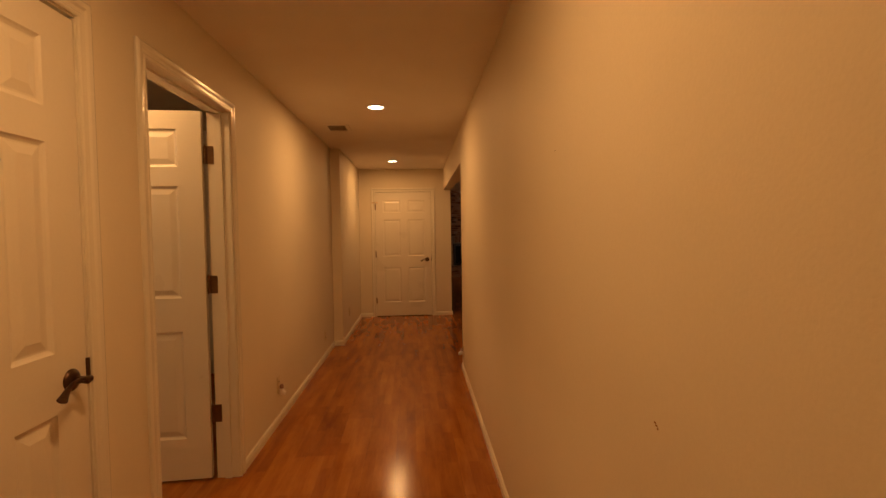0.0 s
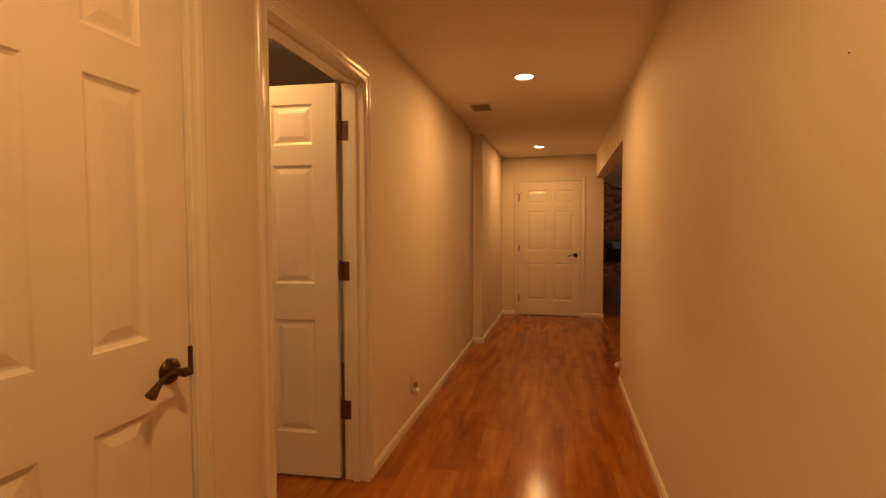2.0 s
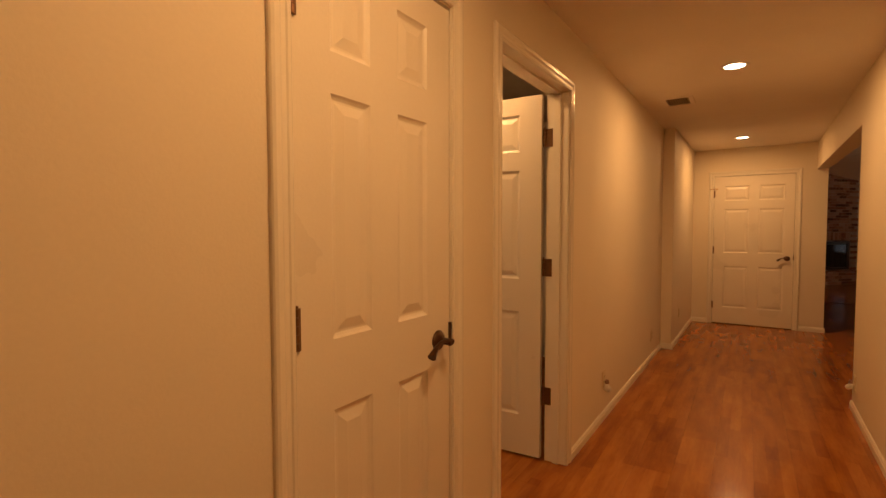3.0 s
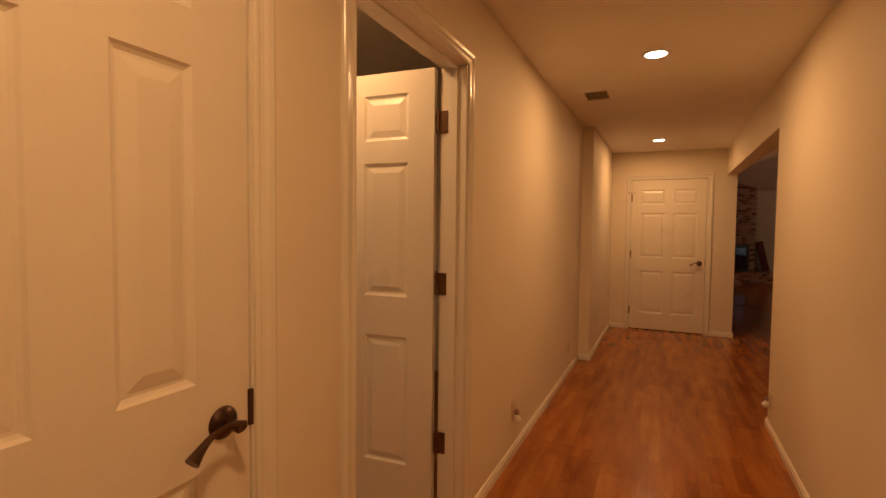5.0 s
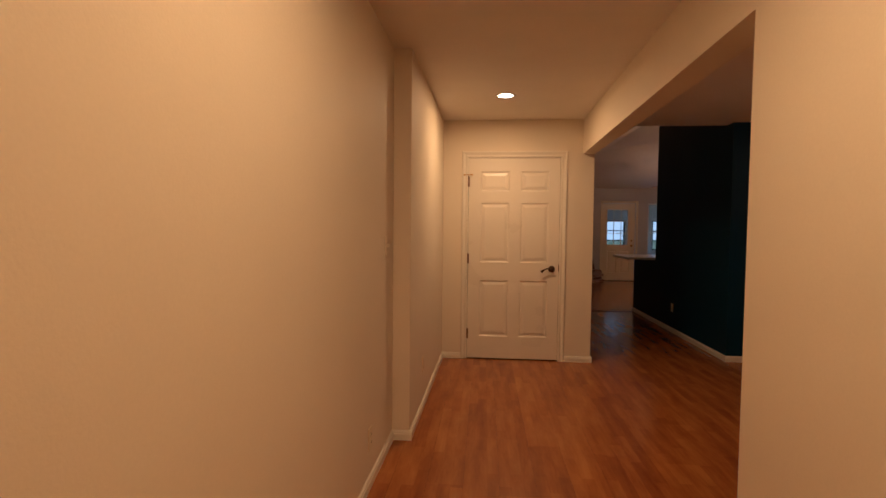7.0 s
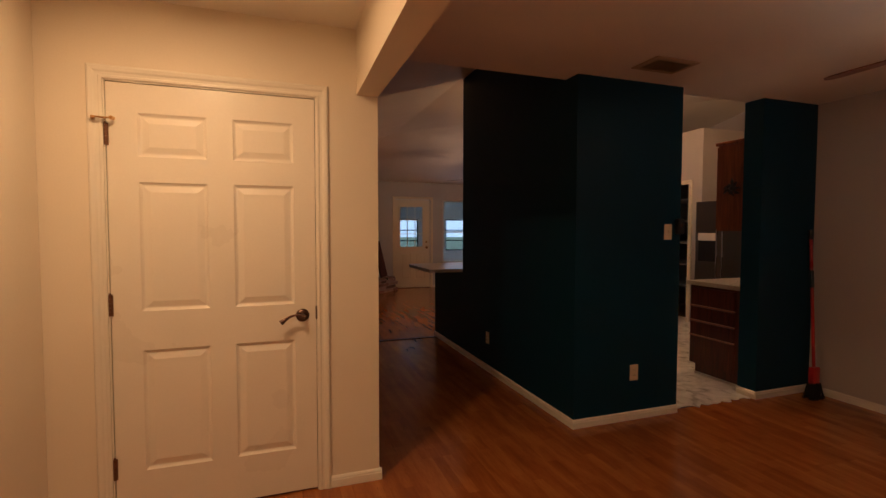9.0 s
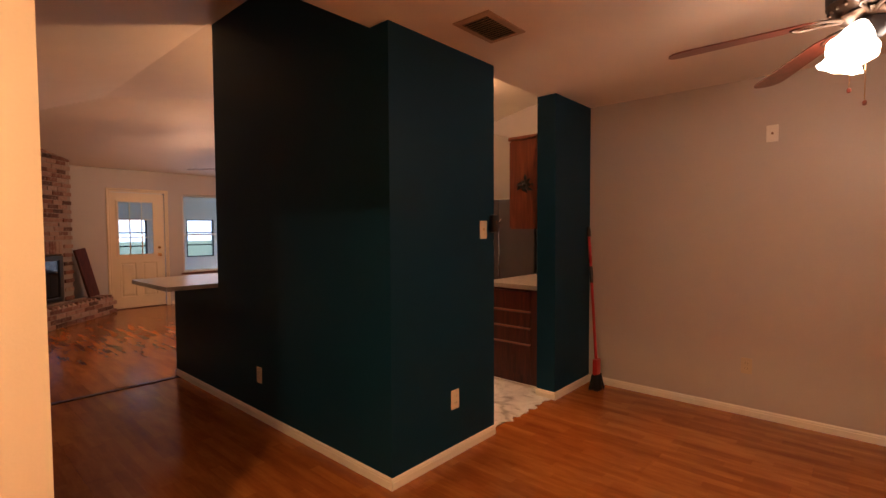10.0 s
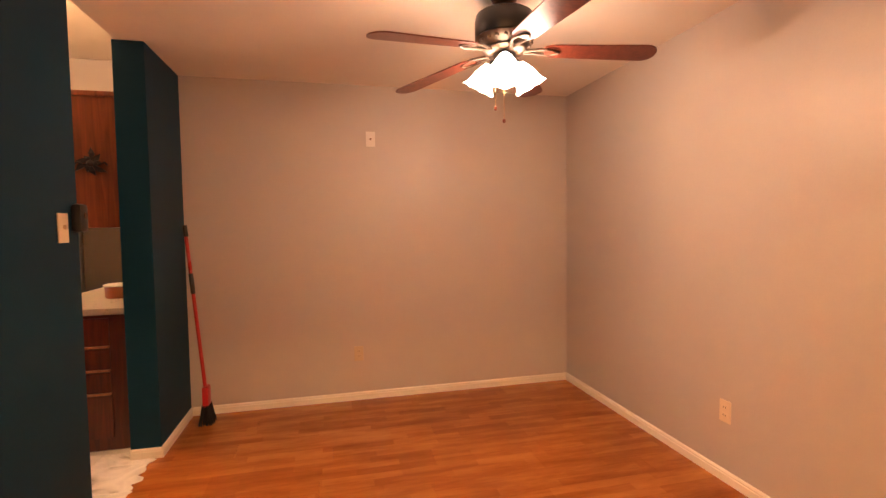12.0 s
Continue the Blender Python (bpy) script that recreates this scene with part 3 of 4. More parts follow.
def lever_handle(parent, x, z, y=0.0, flip=1, out=-1):
    """Bronze rose and curved lever that points to the hinge."""
    g = new("door_handle")
    g.parent = parent
    bm = bmesh.new()
    rot = Matrix.Translation((x, y, z)) @ Matrix.Rotation(radians(90 if out < 0 else -90), 4, "X")
    lathe(bm, [(0.0005, 0.016), (0.012, 0.016), (0.022, 0.013), (0.030, 0.008), (0.034, 0.003), (0.034, 0.0)], 28, rot)
    part("rose", bm, M_BRONZE, g, "dark bronze round rose", smooth=True)
    bm = bmesh.new()
    tube(bm, [(x, y + out * 0.014, z), (x, y + out * 0.036, z), (x, y + out * 0.050, z), (x, y + out * 0.056, z)], [0.012, 0.011, 0.013, 0.009], 16)
    part("neck", bm, M_BRONZE, g, smooth=True)
    bm = bmesh.new()
    pts, rad = [], []
    for k in range(15):
        u = k / 14
        pts.append((x - flip * (-0.010 + 0.118 * u), y + out * (0.050 - 0.006 * math.sin(u * math.pi)), z + 0.010 * math.sin(u * math.pi * 1.25) - 0.020 * u ** 3))
        rad.append(0.0100 - 0.0045 * math.sin(min(1, u * 1.15) * math.pi) + (0.004 * (u - 0.85) / 0.15 if u > 0.85 else 0))
    tube(bm, pts, rad, 12)
    part("lever", bm, M_BRONZE, g, "curved dark bronze lever", smooth=True)
    return g


def hinge(parent, x, y, z, leaf_dir, h=0.10, leaf=0.03):
    g = new("hinge")
    g.parent = parent
    bm = bmesh.new()
    for k in range(5):
        cyl(bm, (x, y, z - h / 2 + k * h / 5 + 0.0008), (x, y, z - h / 2 + (k + 1) * h / 5 - 0.0008), 0.0065, seg=12)
    cyl(bm, (x, y, z + h / 2), (x, y, z + h / 2 + 0.006), 0.0045, seg=10)
    part("knuckle", bm, M_HINGE, g, smooth=True)
    bm = bmesh.new()
    lx, ly = leaf_dir
    x0, x1 = sorted((x, x + lx * leaf if lx else x + 0.002))
    y0, y1 = sorted((y, y + ly * leaf if ly else y + 0.002))
    box(bm, x0, y0, z - h / 2, x1, y1, z + h / 2)
    part("hinge_leaf", bm, M_HINGE, g)
    return g


def panel_door(name, w, h, m, label, cols, rows):
    ob = part(name, panel_door_mesh(w, h, six_panels(cols, rows)), M_DOOR)
    ob.matrix_basis = m
    return tagged(ob, label, "door", kind="structure")


d1w = D1[1] - D1[0] - 0.006
door1 = panel_door("door_1", d1w, 2.058, pose(west_face(D1[0]) - 0.003, D1[0] + 0.003, 0.012, 0, 0, 90 - LEAN_DEG), "closed cream six-panel closet door with bronze lever", ((0.115, 0.260), (0.374, 0.522)), ((0.225, 0.876), (1.055, 1.664), (1.766, 1.962)))
lever_handle(door1, d1w - 0.068, 0.960)
for z in (0.22, 1.10, 1.86):
    hinge(door1, -0.002, -0.006, z, (1, 0), leaf=0.012)
part("latch_plate", boxes((d1w - 0.004, -0.008, 0.93, d1w + 0.006, 0.004, 1.01), bevel=0.002), M_BRONZE, door1, "dark bronze latch plate")

d3w = FD[1] - FD[0] - 0.006
door3 = panel_door("door_3", d3w, 2.036, pose(FD[0] + 0.003, YE + 0.003, 0.012), "closed cream six-panel door at the hallway's end", ((0.122, 0.410), (0.524, 0.806)), ((0.225, 0.80), (0.985, 1.588), (1.705, 1.905)))
lever_handle(door3, d3w - 0.068, 0.925)
for z in (0.25, 1.02, 1.80):
    hinge(door3, -0.002, -0.006, z, (1, 0), leaf=0.012)
part("latch_plate", boxes((d3w - 0.003, -0.006, 0.90, d3w + 0.006, 0.004, 0.97), bevel=0.002), M_BRONZE, door3, "dark bronze latch plate")
bm = bmesh.new()
tube(bm, [(-0.002, -0.008, 1.865), (0.0, -0.03, 1.868), (-0.028, -0.042, 1.868), (-0.040, -0.036, 1.866)], 0.004, 8)
tube(bm, [(0.0, -0.030, 1.868), (0.03, -0.040, 1.868)], 0.004, 8)
cyl(bm, (-0.040, -0.036, 1.866), (-0.046, -0.018, 1.866), 0.009, seg=12)
cyl(bm, (0.03, -0.040, 1.868), (0.034, -0.022, 1.868), 0.009, seg=12)
part("hinge_stop", bm, M_BRASS, door3, "brass hinge-pin door stop", smooth=True)

door2 = panel_door("door_2", 0.826, 2.075, pose(west_face(D2[1]) - wt - 0.026, D2[1] + 0.010, 0.015, 0, 0, 184.5 - LEAN_DEG), "cream six-panel door standing open into a dark room", ((0.128, 0.357), (0.470, 0.699)), ((0.235, 0.845), (1.035, 1.660), (1.765, 1.975)))
lever_handle(door2, 0.826 - 0.068, 0.94, y=0.035, out=1)
lever_handle(door2, 0.826 - 0.068, 0.94)
for z in (0.365, 1.105, 1.835):
    g = new("hinge")
    g.parent = door2
    bm = bmesh.new()
    for k in range(5):
        cyl(bm, (-0.012, 0.020, z - 0.05 + k * 0.02 + 0.001), (-0.012, 0.020, z - 0.05 + (k + 1) * 0.02 - 0.001), 0.0075, seg=12)
    cyl(bm, (-0.012, 0.020, z + 0.05), (-0.012, 0.020, z + 0.058), 0.005, seg=10)
    part("knuckle", bm, M_HINGE, g, smooth=True)
    part("hinge_leaf", boxes((-0.058, 0.0150, z - 0.05, -0.010, 0.0175, z + 0.05)), M_HINGE, g)


# ---- wall plates ----
def duplex(m, label, group="", switch=False, blank=False, mat=None, w=0.070, h=0.115):
    """Cover plate, face towards local -y, back at y = 0."""
    g = thing("light_switch" if switch else "wall_plate" if blank else "wall_outlet", label, "switch" if switch else "plate" if blank else "outlet", m, group)
    mat = mat or M_PLATE
    part("cover_plate", boxes((-w / 2, -0.006, -h / 2, w / 2, 0, h / 2), bevel=0.002), mat, g)
    if switch:
        part("toggle", boxes((-0.005, -0.018, -0.006, 0.005, -0.005, 0.012), bevel=0.002), mat, g)
    elif blank:
        bm = bmesh.new()
        cyl(bm, (0, -0.006, 0), (0, -0.009, 0), 0.008, seg=14)
        part("socket", bm, M_HINGE, g, smooth=True)
    else:
        for z in (-0.020, 0.020):
            bm = boxes((-0.017, -0.0085, z - 0.014, 0.017, -0.005, z + 0.014), bevel=0.002)
            f = part("receptacle", bm, mat, g)
            part("slot", boxes((-0.008, -0.0092, z - 0.004, -0.006, -0.0084, z + 0.006), (0.006, -0.0092, z - 0.004, 0.008, -0.0084, z + 0.006)), M_DARK, f)
    for z in (-0.044, 0.044):
        bm = bmesh.new()
        cyl(bm, (0, -0.006, z), (0, -0.0075, z), 0.003, seg=8)
        part("screw", bm, mat, g)
    return g


EASTF, WESTF, NORTHF, SOUTHF = 90, -90, 180, 0
duplex(pose(west_face(3.16), 3.16, 0.285, 0, 0, EASTF - LEAN_DEG), "cream duplex outlet with a plug-in freshener below")
duplex(pose(west_face(4.97), 4.97, 0.25, 0, 0, EASTF - LEAN_DEG), "cream duplex outlet low on the hallway wall")
duplex(pose(furred_face(6.08), 6.08, 0.33, 0, 0, EASTF - LEAN_DEG), "cream duplex outlet on the furred wall section")
duplex(pose(west_face(5.34), 5.34, 1.225, 0, 0, EASTF - LEAN_DEG), "cream light switch beside the furred wall section", switch=True, mat=M_HALL)
duplex(pose(east_face(4.25), 4.25, 0.215, 0, 0, WESTF - LEAN_DEG), "cream duplex outlet beside the wide opening")
duplex(pose(2.80, YT, 1.365, 0, 0, SOUTHF), "almond light switch on the teal wall", switch=True)
duplex(pose(2.515, YT, 0.345, 0, 0, SOUTHF), "almond duplex outlet low on the teal wall")
duplex(pose(XT, 9.07, 0.325, 0, 0, WESTF), "almond duplex outlet on the partition's long side")
duplex(pose(XD, 6.325, 2.025, 0, 0, WESTF), "white cover plate high on the dining room wall", blank=True, mat=M_WHITEP)
duplex(pose(XD, 6.45, 0.365, 0, 0, WESTF), "yellowed duplex outlet on the grey dining room wall", mat=material("yellowed_plastic", (0.56, 0.46, 0.30), 0.4, bump=0, vary=0.02))
duplex(pose(2.68, YD, 0.37, 0, 0, NORTHF), "almond duplex outlet on the dining room wall")


def plug_in(m, label, w=0.045, h=0.075):
    g = thing("plug_in_freshener", label, "air freshener", m)
    part("body", boxes((-w / 2, -0.040, -h / 2, w / 2, -0.010, h * 0.1), bevel=0.012), M_WHITEP, g, "white plastic body", smooth=True)
    bm = bmesh.new()
    bmesh.ops.create_uvsphere(bm, u_segments=20, v_segments=12, radius=1.0, matrix=Matrix.Translation((0, -0.036, -h * 0.32)) @ Matrix.Diagonal((w * 0.46, 0.020, h * 0.30, 1)))
    part("bulge", bm, M_WHITEP, g, smooth=True)
    bm = bmesh.new()
    lathe(bm, [(0.004, 0.0), (w * 0.30, 0.003), (w * 0.34, h * 0.28), (w * 0.22, h * 0.42), (0.002, h * 0.44)], 16, Matrix.Translation((0, -0.026, h * 0.1)))
    part("bottle", bm, M_TINT, g, "mauve-brown translucent bottle", smooth=True)
    part("prongs", boxes((-0.008, -0.012, -0.012, -0.006, -0.0078, -0.004), (0.006, -0.012, -0.012, 0.008, -0.0078, -0.004)), M_CHROME, g)
    return g


M_TINT = material("mauve_plastic", (0.36, 0.23, 0.20), 0.25, bump=0, vary=0.1)
plug_in(pose(west_face(3.16), 3.16, 0.245, 0, 0, EASTF - LEAN_DEG), "white plug-in air freshener in the hallway outlet")
plug_in(pose(east_face(4.25), 4.25, 0.205, 0, 0, WESTF), "small mauve and white plug-in air freshener beside the opening", 0.034, 0.062)

g = thing("door_chime", "black rounded plastic device at the teal wall's edge", "device", pose(XT2 - 0.028, YT, 1.405))
bm = bmesh.new()
box(bm, -0.030, -0.040, -0.058, 0.034, 0, 0.058, bevel=0.016)
part("housing", bm, M_BLACK, g, smooth=True)
bm = bmesh.new()
cyl(bm, (0.002, -0.040, 0.010), (0.002, -0.044, 0.010), 0.013, seg=18)
part("button", bm, M_BRONZE, g)

# paint chip and nail hole in the hallway's east wall
g = thing("paint_chip", "small brown paint chip on the cream wall", "wall mark", pose(east_face(0.45), 0.45, 1.038, 0, 0, -90))
bm = bmesh.new()
for k, (x, z, w) in enumerate(((-0.005, 0.004, 0.003), (0.0, 0.0, 0.003), (0.005, -0.004, 0.002))):
    box(bm, x - w, -0.0012, z - 0.0018, x + w, 0.0004, z + 0.0018)
part("chip", bm, material("bare_wallboard", (0.36, 0.20, 0.10), 0.8, bump=0), g)
g = thing("nail", "small nail head in the cream wall", "nail", pose(east_face(1.09), 1.09, 1.656, 0, 0, -90))
bm = bmesh.new()
cyl(bm, (0, 0.002, 0), (0, -0.002, 0), 0.0016, seg=10)
part("nail_head", bm, M_HINGE, g)


# ---- ceiling fixtures ----
def can_fixture(x, y):
    g = thing("recessed_light", "lit recessed ceiling light with white trim ring", "ceiling light", pose(x, y, H), "hallway recessed lights")
    bm = bmesh.new()
    lathe(bm, [(0.061, -0.0005), (0.062, -0.003), (0.070, -0.006), (0.082, -0.005), (0.088, 0.0)], 36)
    part("trim_ring", bm, M_WHITEP, g, "white trim ring", smooth=True)
    bm = bmesh.new()
    lathe(bm, [(0.0005, -0.0035), (0.030, -0.003), (0.0612, -0.0015)], 36)
    part("lens", bm, M_CAN, g, "glowing warm lens", smooth=True)


for x, y in CANS + [(-1.65, 1.98)]:
    can_fixture(x, y)


def register(name, x0, y0, x1, y1, along_x, mats, label, slats, border=0.028):
    g = thing(name, label, "air vent", pose((x0 + x1) / 2, (y0 + y1) / 2, H))
    w, d = (x1 - x0) / 2, (y1 - y0) / 2
    b = border
    bm = bmesh.new()
    lo = [(-w, -d), (w, -d), (w, d), (-w, d)]
    li = [(-w + b, -d + b), (w - b, -d + b), (w - b, d - b), (-w + b, d - b)]
    r0 = [bm.verts.new((*c, 0)) for c in lo]
    r1 = [bm.verts.new((c[0] * 0.985, c[1] * 0.985, -0.006)) for c in lo]
    r2 = [bm.verts.new((*c, -0.010)) for c in li]
    r3 = [bm.verts.new((*c, 0.0)) for c in li]
    for a, c in ((r0, r1), (r1, r2), (r2, r3)):
        for k in range(4):
            bm.faces.new((a[k], a[(k + 1) % 4], c[(k + 1) % 4], c[k]))
    part("frame", bm, mats[0], g)
    # dark sheet stands in for the shade between the louvres
    part("shade_sheet", boxes((-w + b, -d + b, -0.0012, w - b, d - b, -0.0002)), M_DARK, g)
    n = slats
    for k in range(n):
        u = (k + 0.5) / n * 2 - 1
        bm = bmesh.new()
        if along_x:
            c = u * (d - b)
            box(bm, -w + b, -0.0007, -0.0055, w - b, 0.0007, 0.0055)
            bmesh.ops.transform(bm, matrix=pose(0, c, -0.0065, 38, 0, 0), verts=bm.verts)
        else:
            c = u * (w - b)
            box(bm, -0.0007, -d + b, -0.0055, 0.0007, d - b, 0.0055)
            bmesh.ops.transform(bm, matrix=pose(c, 0, -0.0065, 0, 38, 0), verts=bm.verts)
        part("slat", bm, mats[1], g)
    return g


M_VENT = material("vent_enamel", (0.42, 0.31, 0.20), 0.5, bump=0, vary=0.1)
register("ceiling_vent", -0.89, 4.18, -0.65, 4.49, False, (M_CEIL, M_VENT), "cream ceiling air register with dark louvres", 9, 0.035)
register("ceiling_vent", 2.26, 7.215, 2.60, 7.445, False, (M_VENT, M_VENT), "tan metal ceiling air register above the teal wall", 12, 0.035)


# ---- ceiling fan ----
def ceiling_fan(m, label, turn, lights=3, drop=0.0):
    g = thing("ceiling_fan", label, "ceiling fan", m)
    bm = bmesh.new()
    lathe(bm, [(0.002, 0.0), (0.065, 0.0), (0.068, -0.012), (0.055, -0.040), (0.028, -0.058), (0.014, -0.062)], 28)
    part("canopy", bm, M_BRONZE, g, "dark bronze canopy", smooth=True)
    bm = bmesh.new()
    cyl(bm, (0, 0, -0.05), (0, 0, -0.12 - drop), 0.012, seg=14)
    part("downrod", bm, M_BRONZE, g, smooth=True)
    z = -drop
    bm = bmesh.new()
    lathe(bm, [(0.002, z - 0.095), (0.05, z - 0.098), (0.105, z - 0.108), (0.132, z - 0.125), (0.138, z - 0.15), (0.138, z - 0.215), (0.130, z - 0.228), (0.002, z - 0.230)], 40)
    part("motor", bm, M_BLACK, g, "near-black motor housing", smooth=True)
    bm = bmesh.new()
    lathe(bm, [(0.130, z - 0.225), (0.138, z - 0.232), (0.132, z - 0.243), (0.110, z - 0.262), (0.095, z - 0.275), (0.104, z - 0.283), (0.096, z - 0.292), (0.06, z - 0.298), (0.002, z - 0.299)], 40)
    ring = part("ornament_ring", bm, M_IRON, g, "antique silver ornamented ring", smooth=True)
    for k in range(20):
        a = 2 * math.pi * k / 20
        bm = bmesh.new()
        bmesh.ops.create_icosphere(bm, subdivisions=1, radius=0.010, matrix=Matrix.Translation((0.124 * math.cos(a), 0.124 * math.sin(a), z - 0.252)))
        part("boss", bm, M_IRON, ring, smooth=True)
    zb = z - 0.296
    for k in range(5):
        a = radians(turn + 72 * k)
        sag = (0.115, 0.105, 0.055, 0.055, 0.055)[k]
        rot = Matrix.Rotation(a, 4, "Z")
        bm = bmesh.new()
        for s in (-1, 1):
            tube(bm, [rot @ Vector(p) for p in ((0.085, s * 0.010, z - 0.292), (0.13, s * 0.020, zb + 0.004), (0.17, s * 0.032, zb + 0.002), (0.215, s * 0.030, zb - 0.004), (0.245, s * 0.012, zb - 0.006), (0.252, 0, zb - 0.006))], [0.008, 0.007, 0.006, 0.006, 0.006, 0.006], 8)
        box(bm, 0.0, 0.0, 0.0, 0.001, 0.001, 0.001)
        for v in bm.verts[-8:]:
            v.co = rot @ Vector((0.20 + (v.co.x > 0.0005) * 0.03, -0.02 + (v.co.y > 0.0005) * 0.04, zb + 0.001 + (v.co.z > 0.0005) * 0.004))
        arm = part("blade_iron", bm, M_IRON, g, "antique silver scrolled blade iron", smooth=True)
        bm = bmesh.new()
        rows = []
        for u in (0, 0.03, 0.08, 0.2, 0.4, 0.6, 0.8, 0.88, 0.92, 0.955, 0.98, 0.993, 0.999):
            half = 0.054 + 0.017 * u
            if u > 0.86:
                half *= (1 - ((u - 0.86) / 0.14) ** 2.6) ** 0.5
            if u < 0.08:
                half *= 0.72 + 0.28 * u / 0.08
            rows.append((0.185 + 0.505 * u, half))
        tilt = Matrix.Rotation(radians(-8), 4, "X")
        def edge(zz):
            up = [tilt @ Vector((r, hf, 0)) + Vector((0, 0, zz - sag * (r - 0.185))) for r, hf in rows]
            dn = [tilt @ Vector((r, -hf, 0)) + Vector((0, 0, zz - sag * (r - 0.185))) for r, hf in rows]
            return [bm.verts.new(rot @ p) for p in up], [bm.verts.new(rot @ p) for p in dn]
        ta, tb = edge(zb + 0.008)
        ba, bb = edge(zb + 0.002)
        for i in range(12):
            bm.faces.new((ta[i], ta[i + 1], tb[i + 1], tb[i]))
            bm.faces.new((bb[i], bb[i + 1], ba[i + 1], ba[i]))
            bm.faces.new((ta[i + 1], ta[i], ba[i], ba[i + 1]))
            bm.faces.new((tb[i], tb[i + 1], bb[i + 1], bb[i]))
        bm.faces.new((ta[0], tb[0], bb[0], ba[0]))
        bm.faces.new((tb[-1], ta[-1], ba[-1], bb[-1]))
        part("blade", bm, M_BLADE, g, "glossy dark cherry blade")
    bm = bmesh.new()
    lathe(bm, [(0.045, z - 0.296), (0.052, z - 0.302), (0.052, z - 0.345), (0.040, z - 0.365), (0.022, z - 0.378), (0.002, z - 0.380)], 28)
    part("light_kit", bm, M_BLACK, g, "dark light kit hub", smooth=True)
    for k in range(lights):
        a = radians(160 + 360 / lights * k)
        d = Vector((math.cos(a), math.sin(a), 0))
        bm = bmesh.new()
        p = Vector((0, 0, z - 0.320))
        tube(bm, [p + d * 0.03, p + d * 0.065 + Vector((0, 0, -0.004)), p + d * 0.082 + Vector((0, 0, -0.022))], 0.013, 12)
        part("socket_arm", bm, M_BLACK, g, smooth=True)
        axis = (d * 0.55 + Vector((0, 0, -0.85))).normalized()
        q = axis.to_track_quat("Z", "Y").to_matrix().to_4x4()
        base = p + d * 0.078 + Vector((0, 0, -0.012))
        bm = bmesh.new()
        rings = lathe(bm, [(0.022, 0.0), (0.026, 0.008), (0.036, 0.025), (0.050, 0.055), (0.058, 0.085), (0.066, 0.105), (0.080, 0.124)], 32)
        for i, v in enumerate(rings[-1]):
            f = 1 + 0.025 * math.cos(8 * 2 * math.pi * i / 32)
            v.co.x, v.co.y, v.co.z = v.co.x * f, v.co.y * f, v.co.z + 0.002 * math.cos(8 * 2 * math.pi * i / 32)
        bmesh.ops.transform(bm, matrix=Matrix.Translation(base) @ q, verts=bm.verts)
        sh = part("glass_shade", bm, M_SHADE, g, "lit frosted white bell shade", smooth=True)
        sh.visible_shadow = False
    for cx, cy, n in ((-0.03, 0.058, 18), (-0.02, 0.012, 23)):
        c = part("pull_chain", tube_bm([(cx, cy, z - 0.36), (cx, cy, z - 0.36 - n * 0.0105)], 0.0014), M_BRASS, g, "thin brass pull chain")
        bm = bmesh.new()
        lathe(bm, [(0.001, 0.0), (0.006, -0.003), (0.008, -0.012), (0.006, -0.019), (0.001, -0.021)], 14, Matrix.Translation((cx, cy, z - 0.36 - n * 0.0105)))
        part("pull_knob", bm, M_BLADE, c, "small wooden pull knob", smooth=True)
    return g


def tube_bm(pts, r, seg=8):
    bm = bmesh.new()
    tube(bm, pts, r, seg)
    return bm


ceiling_fan(pose(FAN[0], FAN[1], H), "dark bronze five-blade ceiling fan with three lit bell shades", 37, drop=-0.02)

# ---- broom in the dining room corner ----
g = thing("broom", "red-handled broom with black bristles leaning in the corner", "broom", pose(4.30, 7.555, 0))
top, low = Vector((0.0, 0.075, 1.38)), Vector((-0.075, -0.035, 0.24))
part("handle", tube_bm([low, low.lerp(top, 0.5), low.lerp(top, 0.93)], 0.0125, 12), M_RED, g, "red painted metal handle", smooth=True)
part("grip", tube_bm([low.lerp(top, 0.58), low.lerp(top, 0.585), low.lerp(top, 0.70), low.lerp(top, 0.705)], [0.0125, 0.0155, 0.0155, 0.0125], 12), M_BLACK, g, "black foam grip", smooth=True)
part("end_cap", tube_bm([low.lerp(top, 0.93), low.lerp(top, 0.935), low.lerp(top, 1.0)], [0.013, 0.0165, 0.0150], 12), M_BLACK, g, "black plastic end cap", smooth=True)
bm = bmesh.new()
box(bm, -0.12, -0.062, 0.115, -0.035, -0.020, 0.26, bevel=0.012)
part("head", bm, M_RED, g, "red plastic broom head", smooth=True)
bm = bmesh.new()
rnd = random.Random(4)
for k in range(150):
    x, y = rnd.uniform(-0.125, -0.03), rnd.uniform(-0.064, -0.018)
    tube(bm, [(x, y, 0.13), (x + (x + 0.078) * 0.25, y + (y + 0.04) * 0.5, 0.06), (x + (x + 0.078) * 0.55 + rnd.uniform(-0.008, 0.008), y + (y + 0.04) * 1.1 + rnd.uniform(-0.008, 0.008), 0.0005)], 0.0028, 4)
part("bristles", bm, M_BRISTLE, g, "black splayed bristles")

